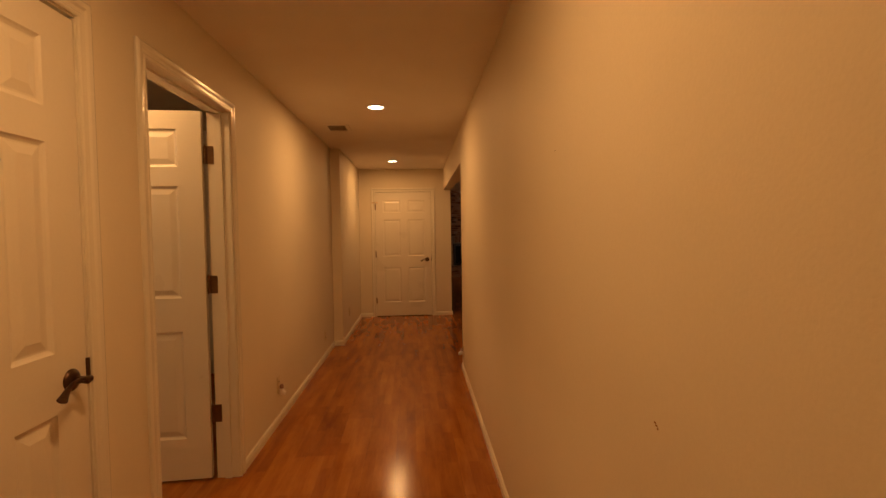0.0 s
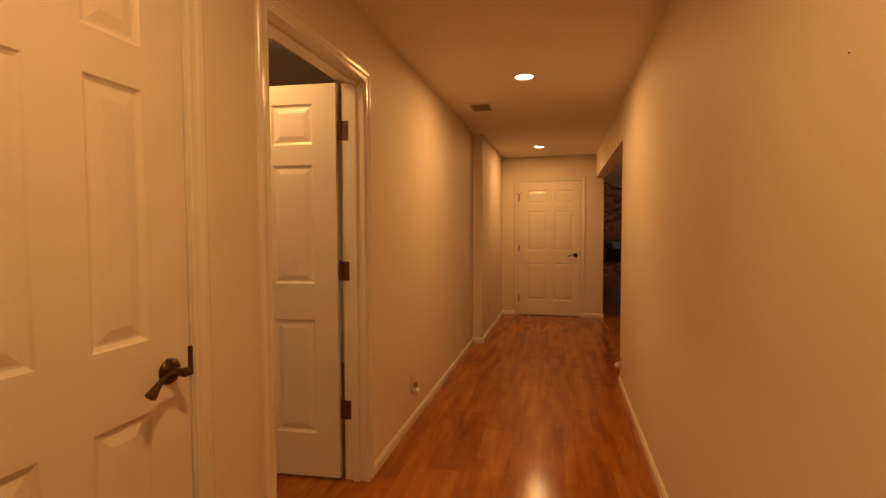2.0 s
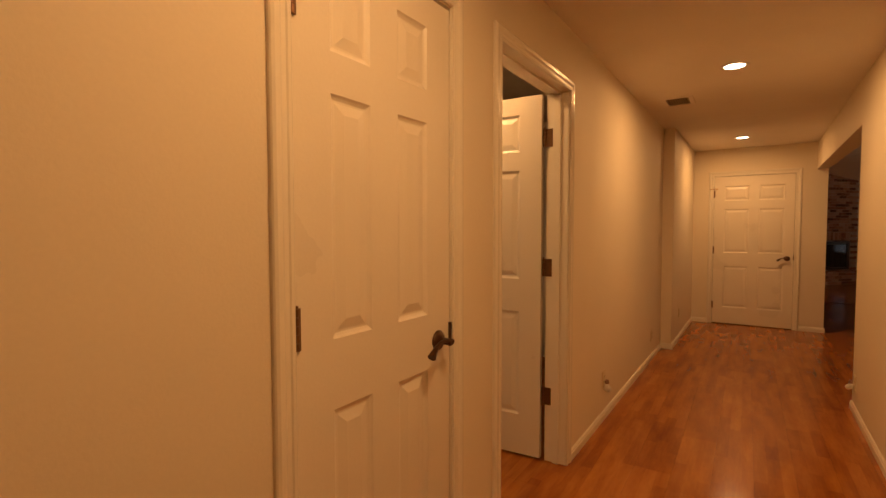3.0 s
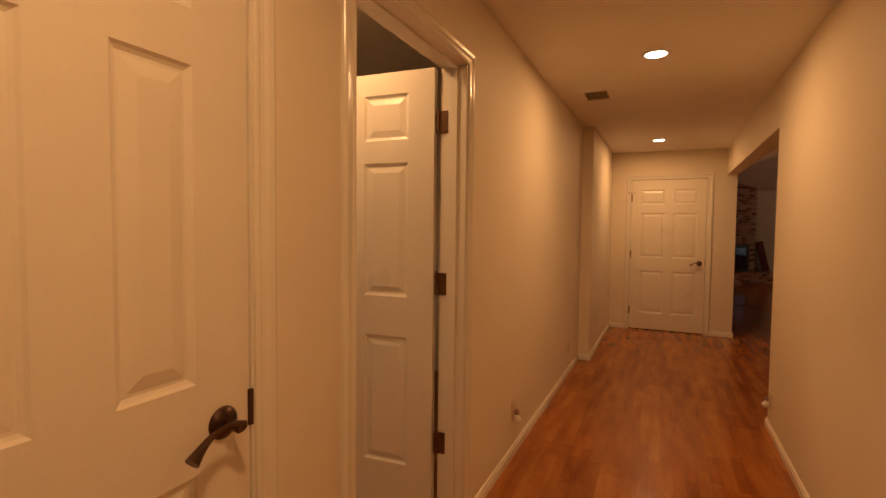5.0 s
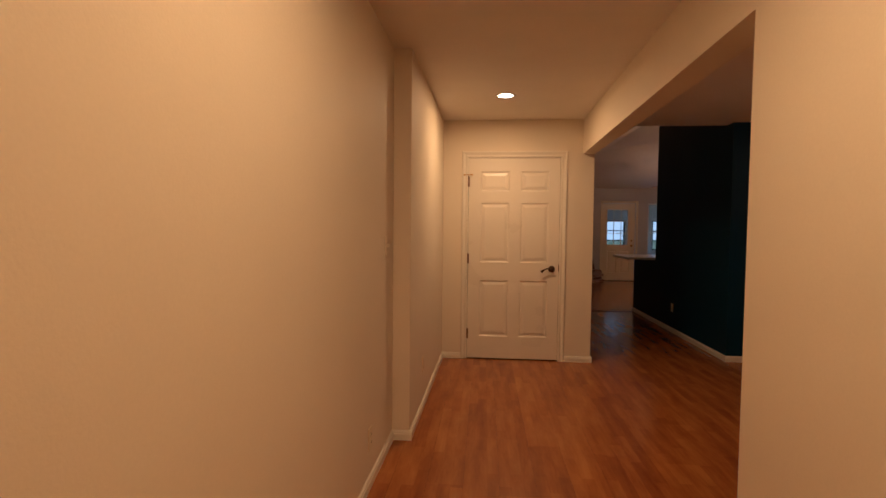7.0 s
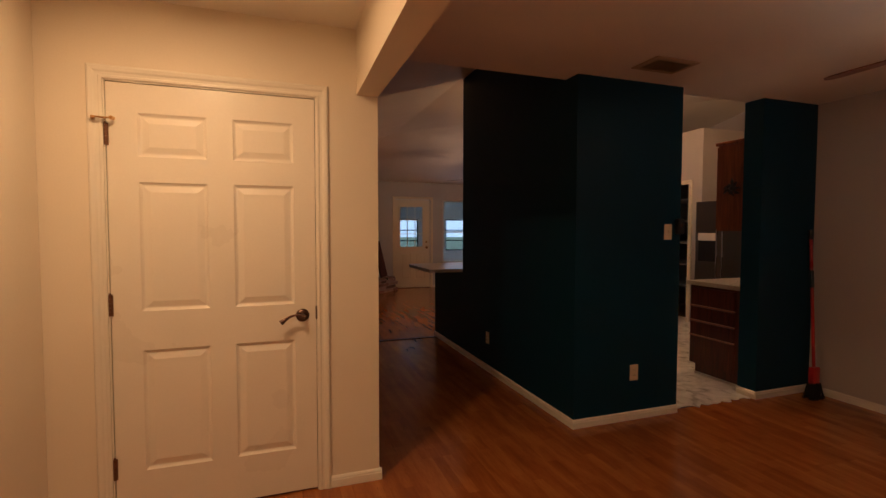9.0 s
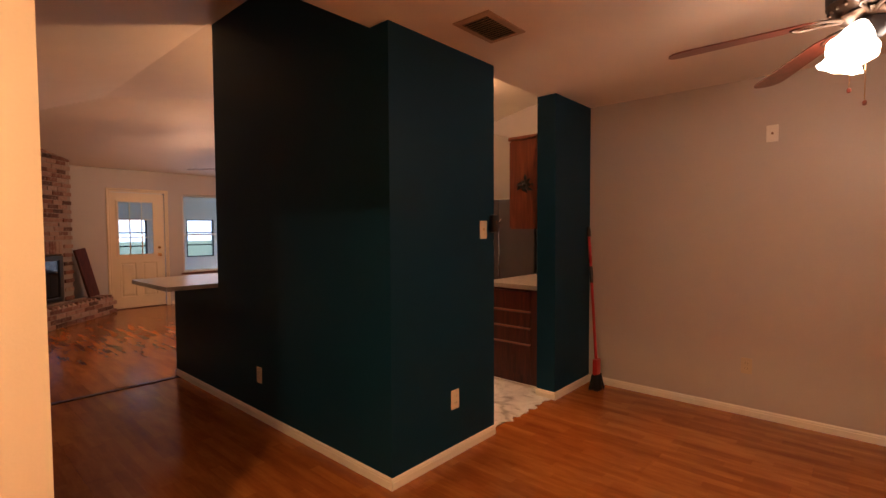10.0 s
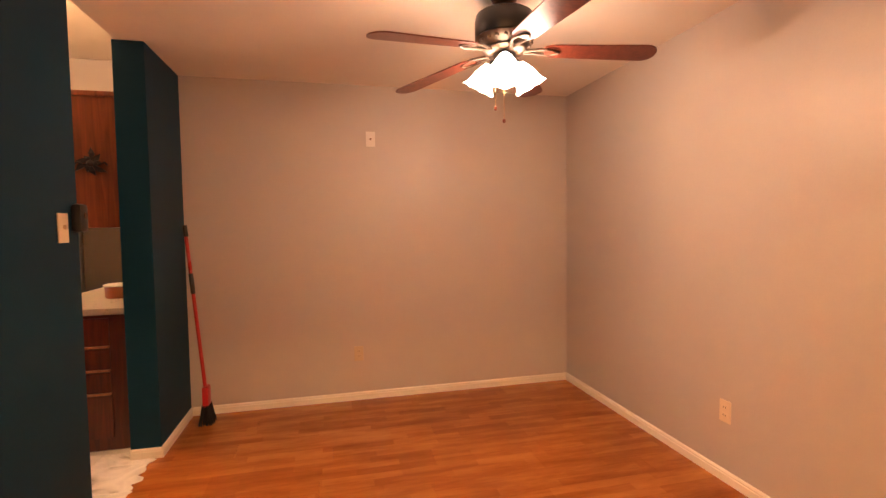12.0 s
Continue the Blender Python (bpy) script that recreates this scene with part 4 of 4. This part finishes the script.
# ---- kitchen ----
KX, KY0, KY1 = 3.875, YT2 + 0.022, 8.43
g = thing("base_cabinet", "dark cherry base cabinet with stacked drawers beside the teal wall", "cabinet", pose(KX, KY0, 0))
L, D = 1.35, KY1 - KY0
part("body", boxes((0.0, 0.0, 0.10, L, D, 0.85), (0.0, 0.0, 0, L, D - 0.07, 0.10)), M_CAB, g, "dark cherry stained body")
for z0, z1 in ((0.665, 0.83), (0.522, 0.645), (0.38, 0.502)):
    d = part("drawer", boxes((-0.022, 0.125, z0, -0.001, D - 0.02, z1), bevel=0.004), M_CAB, g, "dark cherry drawer front")
    part("finger_pull", boxes((-0.032, 0.125, z0 - 0.013, -0.004, D - 0.02, z0 - 0.001), bevel=0.003), M_PULL, d, "lighter lower edge")
part("side_panel", boxes((-0.014, 0.125, 0.10, -0.001, D - 0.02, 0.36), bevel=0.003), M_CAB, g)
part("toe_trim", boxes((-0.012, 0.0, 0.001, -0.001, D - 0.07, 0.022)), M_WHITEP, g, "white strip along the floor")
g = tagged(part("countertop", boxes((KX - 0.03, KY0, 0.851, KX + 1.4, KY1 + 0.03, 0.890), (KX + 0.02, KY0, 0.890, KX + 1.4, KY0 + 0.02, 0.99), bevel=0.005), M_COUNTER), "pale speckled laminate countertop with backsplash lip", "countertop")

g = thing("wall_cabinet", "brown oak wall cabinet above the kitchen counter", "cabinet", pose(3.825, KY0, 1.37))
part("body", boxes((0, 0, 0, 1.4, 0.30, 0.77)), M_UPPER, g, "brown oak carcase")
part("crown", boxes((-0.012, 0, 0.755, 1.41, 0.322, 0.785), bevel=0.004), M_UPPER, g)
for k in range(3):
    d = part("cabinet_door", boxes((0.01 + 0.465 * k, 0.301, 0.015, 0.455 + 0.465 * k, 0.320, 0.745), bevel=0.004), M_UPPER, g)

g = thing("iron_flower", "black wrought-iron flower hung on the cabinet end", "wall decoration", pose(3.825, KY0 + 0.155, 1.74, 0, 0, -90))
rnd = random.Random(9)
for k in range(9):
    a = 2 * math.pi * k / 9
    bm = bmesh.new()
    r = 0.055 + 0.02 * (k % 3)
    mid = Vector((math.cos(a) * r * 0.6, -0.018, math.sin(a) * r * 0.6))
    tip = Vector((math.cos(a + 0.15) * r, -0.008, math.sin(a + 0.15) * r))
    sd = Vector((-math.sin(a), 0, math.cos(a))) * 0.016
    vs = [bm.verts.new(p) for p in (Vector((0, -0.006, 0)), mid + sd, tip, mid - sd)]
    vb = [bm.verts.new(v.co + Vector((0, 0.003, 0))) for v in vs]
    bm.faces.new(vs)
    bm.faces.new(vb[::-1])
    for i in range(4):
        bm.faces.new((vs[i], vs[(i + 1) % 4], vb[(i + 1) % 4], vb[i]))
    part("petal", bm, M_BLACK, g)
bm = bmesh.new()
bmesh.ops.create_icosphere(bm, subdivisions=2, radius=0.02, matrix=Matrix.Translation((0, -0.016, 0)) @ Matrix.Diagonal((1, 0.6, 1, 1)))
part("centre", bm, M_BLACK, g, smooth=True)
for s in (-1, 1):
    part("stem", tube_bm([(0, -0.008, 0), (s * 0.04, -0.006, -0.008), (s * 0.07, -0.008, 0.008), (s * 0.082, -0.008, -0.008)], 0.005), M_BLACK, g, smooth=True)

# side-by-side refrigerator
g = thing("refrigerator", "stainless side-by-side refrigerator with dispenser", "refrigerator", pose(5.18, 8.69, 0))
part("cabinet_body", boxes((0.06, 0, 0.02, 0.74, 0.91, 1.74), bevel=0.006), material("fridge_side", (0.30, 0.30, 0.30), 0.45, vary=0.05), g, "grey painted sides")
for y0, y1 in ((0.004, 0.506), (0.512, 0.906)):
    d = part("fridge_door", boxes((0.0, y0, 0.10, 0.055, y1, 1.735), bevel=0.010), M_STEEL, g, "brushed stainless door")
    hy = 0.470 if y0 < 0.1 else 0.548
    part("handle", tube_bm([(-0.004, hy, 0.62), (-0.045, hy, 0.65), (-0.050, hy, 1.05), (-0.045, hy, 1.46), (-0.004, hy, 1.49)], 0.013, 12), M_CHROME, d, "long polished bar handle", smooth=True)
part("dispenser", boxes((-0.006, 0.60, 0.98, 0.001, 0.85, 1.33), bevel=0.003), M_BLACK, g, "black dispenser recess")
bm = bmesh.new()
box(bm, -0.014, 0.60, 1.24, -0.002, 0.85, 1.335, bevel=0.004)
part("dispenser_panel", bm, M_WHITEP, g, "pale dispenser panel")
part("grille", boxes((0.03, 0.02, 0.02, 0.06, 0.89, 0.095)), M_BLACK, g)

# canister on the counter
g = thing("canister", "brown round canister with white lid on the counter", "container", pose(4.35, 8.07, 0.8905))
bm = bmesh.new()
lathe(bm, [(0.001, 0.0), (0.075, 0.0), (0.082, 0.01), (0.084, 0.075), (0.080, 0.081), (0.001, 0.081)], 28)
part("pot", bm, material("brown_ceramic", (0.26, 0.075, 0.022), 0.3), g, smooth=True)
bm = bmesh.new()
lathe(bm, [(0.001, 0.081), (0.090, 0.081), (0.092, 0.089), (0.08, 0.095), (0.001, 0.097)], 28)
part("lid", bm, M_WHITEP, g, "white lid", smooth=True)

# pantry shelves seen through its doorway
for k, z in enumerate((0.45, 0.80, 1.15, 1.50, 1.85)):
    tagged(part("pantry_shelf", boxes((PX + 0.45, PY0 + 0.1, z, 7.6, PY1 - 0.1, z + 0.02)), M_LIVE), "grey painted wooden pantry shelf", "shelf", "pantry shelves")

# kitchen ceiling light, out of view; bowl added to keep its light off the cabinets
g = thing("kitchen_ceiling_light", "unseen lit kitchen pendant, white bowl added to throw light upward", "ceiling light", pose(4.0, 9.4, 3.183))
bm = bmesh.new()
lathe(bm, [(0.001, 0.0), (0.07, 0.0), (0.072, -0.02), (0.012, -0.035), (0.010, -0.60), (0.008, -0.755), (0.001, -0.756)], 32)
part("base_ring", bm, M_WHITEP, g, smooth=True)
bm = bmesh.new()
lathe(bm, [(0.165, -0.65), (0.16, -0.70), (0.11, -0.745), (0.001, -0.76)], 32)
part("diffuser", bm, M_SHADE, g, "glowing white glass bowl", smooth=True)


# unseen bowl fixture added round the bedroom fill lamp
g = thing("bedroom_fill_fixture", "unseen lit frosted bowl added for the bedroom fill lamp", "ceiling light", pose(-3.2, 1.0, H))
bm = bmesh.new()
lathe(bm, [(0.001, 0.0), (0.06, 0.0), (0.062, -0.02), (0.010, -0.03), (0.009, -0.30), (0.001, -0.301)], 28)
part("stem", bm, M_BRONZE, g, smooth=True)
bm = bmesh.new()
lathe(bm, [(0.15, -0.24), (0.15, -0.29), (0.11, -0.35), (0.001, -0.38)], 32)
bowl = part("diffuser", bm, M_SHADE, g, "glowing frosted glass bowl", smooth=True)
bowl.visible_shadow = False

# ---- bar counter on the half wall ----
bm = bmesh.new()
prof = [(1.63, 9.75), (1.63, 10.60), (1.66, 10.66), (XT + 0.45, 10.72), (XT + 0.45, TE1 + 0.005), (XT - 0.02, TE1 + 0.005)]
a = [bm.verts.new((x, y, 0.909)) for x, y in prof]
b = [bm.verts.new((x, y, 0.942)) for x, y in prof]
bm.faces.new(a[::-1])
bm.faces.new(b)
for k in range(len(prof)):
    bm.faces.new((a[k], a[(k + 1) % len(prof)], b[(k + 1) % len(prof)], b[k]))
bar = tagged(part("bar_counter", bm, M_COUNTER), "pale speckled laminate bar top on the teal half wall", "countertop")

# ---- fireplace ----
fp = thing("fireplace", "whitewashed brick corner fireplace with raised hearth", "fireplace", pose(2.07, 15.27, 0, 0, 0, 47))
FW, FT = 1.9, 2.84
part("masonry", boxes((-FW, 0.012, 0, -1.15, 0.5, FT), (-1.15, 0.012, 1.02, -0.24, 0.5, FT), (-0.24, 0.012, 0, -0.012, 0.5, FT), (-1.15, 0.40, 0.30, -0.24, 0.5, 1.02)), M_MORTAR, fp, "pale mortar body")
part("hearth_body", boxes((-FW, -0.40, 0, 0.30, 0.010, 0.285)), M_MORTAR, fp, "pale mortar hearth body")
fs = part("firebox_screen", boxes((-1.14, -0.012, 0.31, -1.06, 0.02, 1.0), (-0.33, -0.012, 0.31, -0.25, 0.02, 1.0), (-1.06, -0.012, 0.93, -0.33, 0.02, 1.0), (-1.06, -0.012, 0.31, -0.33, 0.02, 0.36), bevel=0.004), M_BRASS, fp, "dull brass firebox surround")
fs.data.materials[0] = material("dull_metal", (0.10, 0.09, 0.075), 0.4, metal=0.9)
for k in range(4):
    x0 = -1.055 + 0.1815 * k
    part("glass_door", boxes((x0, 0.004, 0.365, x0 + 0.176, 0.012, 0.925)), smoke, fs, "dark smoked glass door")

g = thing("wood_plank", "dark stained wooden board leaning beside the fireplace", "board", pose(2.27, 15.18, 0.30, -9, -9, 34))
part("board", boxes((-0.02, 0, 0, 0.17, 0.045, 0.80), bevel=0.004), M_CAB, g)

# ---- back door and window ----
bd = tagged(new("door_4"), "cream half-glazed back door with brass knob", "door", kind="structure")
bd.matrix_basis = pose(BD[0], YB + 0.02, 0.012)
w4 = BD[1] - BD[0]
gx0, gx1, gz0, gz1 = 0.10, w4 - 0.17, 0.93, 1.885
lower = panel_door_mesh(w4, gz0, [(0.13, 0.20, w4 / 2 - 0.05, 0.80), (w4 / 2 + 0.05, 0.20, w4 - 0.13, 0.80)], 0.044)
part("lower_panel", lower, M_EXT, bd)
part("upper_frame", boxes((0, 0, gz0, gx0, 0.044, 2.03), (gx1, 0, gz0, w4, 0.044, 2.03), (gx0, 0, gz1, gx1, 0.044, 2.03)), M_EXT, bd)
part("lite_frame", boxes((gx0 - 0.02, -0.012, gz0 - 0.005, gx0 + 0.015, 0, gz1 + 0.02), (gx1 - 0.015, -0.012, gz0 - 0.005, gx1 + 0.02, 0, gz1 + 0.02), (gx0 + 0.015, -0.012, gz1 - 0.012, gx1 - 0.015, 0, gz1 + 0.02), (gx0 + 0.015, -0.012, gz0 - 0.005, gx1 - 0.015, 0, gz0 + 0.02), bevel=0.002), M_EXT, bd)
for k in (1, 2):
    part("muntin", boxes((gx0 + (gx1 - gx0) * k / 3 - 0.008, 0.004, gz0, gx0 + (gx1 - gx0) * k / 3 + 0.008, 0.016, gz1)), M_EXT, bd)
    part("muntin", boxes((gx0, 0.003, gz0 + (gz1 - gz0) * k / 3 - 0.008, gx1, 0.015, gz0 + (gz1 - gz0) * k / 3 + 0.008)), M_EXT, bd)
pane = part("pane", boxes((gx0, 0.020, gz0, gx1, 0.024, gz1)), glass, bd, "clear glass pane")
pane.visible_shadow = False
for z, r in ((0.93, 0.030), (1.06, 0.024)):
    bm = bmesh.new()
    lathe(bm, [(0.001, 0.055 if r > 0.025 else 0.02), (r * 0.8, 0.05 if r > 0.025 else 0.018), (r, 0.04 if r > 0.025 else 0.012), (r * 0.5, 0.02 if r > 0.025 else 0.004), (r, 0.004), (r * 1.05, 0)], 20, Matrix.Translation((w4 - 0.085, 0, z)) @ Matrix.Rotation(radians(90), 4, "X"))
    part("door_knob" if r > 0.025 else "deadbolt", bm, M_BRASS, bd, "polished brass", smooth=True)

structure("threshold_back", boxes((BD[0], YB - 0.01, 0.0005, BD[1], YB + 0.13, 0.0115)), M_CAB, "dark wooden threshold under the back door", "threshold")

win = tagged(new("window_1"), "double-hung living room window looking into a porch", "window", kind="structure")
win.matrix_basis = pose(WX[0], YB, WZ[0])
ww, wh = WX[1] - WX[0], WZ[1] - WZ[0]
part("window_frame", boxes((0, 0.05, 0, 0.035, 0.12, wh), (ww - 0.035, 0.05, 0, ww, 0.12, wh), (0.035, 0.05, wh - 0.035, ww - 0.035, 0.12, wh), (0.035, 0.05, 0, ww - 0.035, 0.12, 0.04), (0.035, 0.06, wh * 0.48, ww - 0.035, 0.10, wh * 0.48 + 0.03), (ww / 2 - 0.02, 0.055, 0.04, ww / 2 + 0.02, 0.115, wh - 0.035)), M_PORCH, win, "grey metal sash")
part("window_sill", boxes((-0.04, -0.035, -0.025, ww + 0.04, 0.05, 0.0), bevel=0.004), M_UPPER, win, "brown wooden sill")
for x0, x1 in ((0.035, ww / 2 - 0.02), (ww / 2 + 0.02, ww - 0.035)):
    p = part("pane", boxes((x0, 0.080, 0.04, x1, 0.084, wh - 0.035)), glass, win, "clear glass pane")
    p.visible_shadow = False
for name, x0 in (("window_2", 3.41), ("window_3", 4.90)):
    x1 = 4.04 if x0 < 4.5 else 5.56
    w = tagged(new(name), "bright porch window with dark cross bars", "window", kind="structure")
    w.matrix_basis = pose(x0, 18.4, 0.72)
    part("window_frame", boxes((0, 0.02, 0, 0.03, 0.08, 0.94), (x1 - x0 - 0.03, 0.02, 0, x1 - x0, 0.08, 0.94), (0.03, 0.02, 0, x1 - x0 - 0.03, 0.08, 0.03), (0.03, 0.02, 0.91, x1 - x0 - 0.03, 0.08, 0.94)), M_BLACK, w)
    for z in (0.29, 0.60):
        part("bar", boxes((0.03, 0.03, z, x1 - x0 - 0.03, 0.06, z + 0.03)), M_BLACK, w)

# living room fan, of which one blade end shows
ceiling_fan(pose(3.75, 13.1, 2.93), "dark ceiling fan with lit shades under the vaulted ceiling", 10, lights=3, drop=0.32)

# dark strip where two floors meet
tagged(part("floor_strip", boxes((0.0, 10.58, -0.001, XT - 0.015, 10.63, 0.007), bevel=0.003), M_CAB), "dark wooden threshold strip across the floor", "threshold", kind="structure")


# ---- floor boards ----
floor_ob = bpy.data.objects["floor"]
PW, PL, GAP = 0.19, 1.22, 0.0003
plank_mesh = mesh_of("plank", boxes((GAP, GAP, -0.0115, PW - GAP, PL - GAP, 0.0)), M_WOOD)
rest = bmesh.new()
planks = 0


def lay(x0, y0, x1, y1, single):
    """Boards along y, staggered, over one stretch of floor."""
    global planks
    for i in range(math.floor(x0 / PW), math.ceil(x1 / PW)):
        shift = (i * 0.47) % 1.0 * PL
        for j in range(math.floor((y0 - shift) / PL) , math.ceil((y1 - shift) / PL)):
            bx0, by0 = max(x0, i * PW), max(y0, j * PL + shift)
            bx1, by1 = min(x1, (i + 1) * PW), min(y1, (j + 1) * PL + shift)
            if bx1 - bx0 < 0.004 or by1 - by0 < 0.004:
                continue
            full = bx1 - bx0 > PW - 0.001 and by1 - by0 > PL - 0.001
            if single and planks < 300:
                me = plank_mesh if full else mesh_of("plank", boxes((GAP, GAP, -0.0115, bx1 - bx0 - GAP, by1 - by0 - GAP, 0.0)), M_WOOD)
                ob = new("plank", me)
                ob.location = (bx0, by0, 0)
                ob.parent = floor_ob
                planks += 1
            else:
                box(rest, bx0 + GAP, by0 + GAP, -0.0115, bx1 - GAP, by1 - GAP, 0.0)


TE = 7.70
lay(-1.2, Y0, XO, YE, True)
lay(XO, YO, XD, TE, True)
lay(XO, TE, XT + 0.1, 10.6, True)
lay(0.0, YE, XO, 10.6, False)
lay(0.0, 10.6, 7.6, YB, False)
lay(-4.1, 0.0, -1.2, 4.5, False)
tagged(part("floor_boards", rest, M_WOOD, floor_ob), "glossy red-brown wood laminate boards", kind="stuff")

tile_rnd = random.Random(2)
tile_mesh = mesh_of("tile", boxes((0, 0, -0.0115, 0.301, 0.301, 0.003)), M_TILE)
for i in range(13):
    for j in range(10):
        x, y = XT + 0.15 + 0.305 * i, TE + 0.004 + 0.305 * j
        if j:
            me = tile_mesh
        else:
            bm = bmesh.new()
            cut = [(0.301 * k / 9, 0.012 - 0.05 * tile_rnd.random() ** 2) for k in range(10)] + [(0.301, 0.301), (0, 0.301)]
            lo, hi = [bm.verts.new((*c, 0.0002)) for c in cut], [bm.verts.new((*c, 0.0035)) for c in cut]
            bm.faces.new(hi)
            for k in range(12):
                bm.faces.new((lo[k], lo[(k + 1) % 12], hi[(k + 1) % 12], hi[k]))
            me = mesh_of("tile", bm, M_TILE)
        ob = new("tile", me)
        ob.location = (x, y, 0)
        ob.parent = floor_ob

# ---- bricks of the fireplace ----
brick_mesh = mesh_of("brick", boxes((0, -0.008, 0, 0.195, 0.03, 0.058), bevel=0.004), M_BRICK)
brick_rnd = random.Random(6)
for r in range(40):
    z = 0.292 + r * 0.068
    if z > 2.78:
        break
    for c in range(-9, 1):
        x = c * 0.205 - (0.1025 if r % 2 else 0)
        x1 = x + 0.195
        if x1 > 0.0:
            continue
        if z < 1.23 and x1 > -1.15 and x < -0.24:
            continue
        ob = new("brick", brick_mesh)
        ob.location = (x, brick_rnd.uniform(-0.006, 0.004), z)
        ob.rotation_euler = (0, brick_rnd.uniform(-0.01, 0.01), brick_rnd.uniform(-0.01, 0.01))
        ob.parent = fp
for c in range(13):
    ob = new("brick", brick_mesh)
    ob.matrix_basis = pose(-1.135 + 0.0685 * c + 0.058, 0, 1.028, 0, -90, 0)
    ob.parent = fp
for r in range(4):
    for c in range(-9, 2):
        ob = new("brick", brick_mesh)
        ob.location = (c * 0.205 - (0.1 if r % 2 else 0), -0.402, 0.006 + r * 0.0685)
        ob.parent = fp
for c in range(-18, 3):
    ob = new("brick", brick_mesh)
    ob.matrix_basis = pose(c * 0.1025 + 0.06, -0.41, 0.256, 0, 0, 90)
    ob.parent = fp
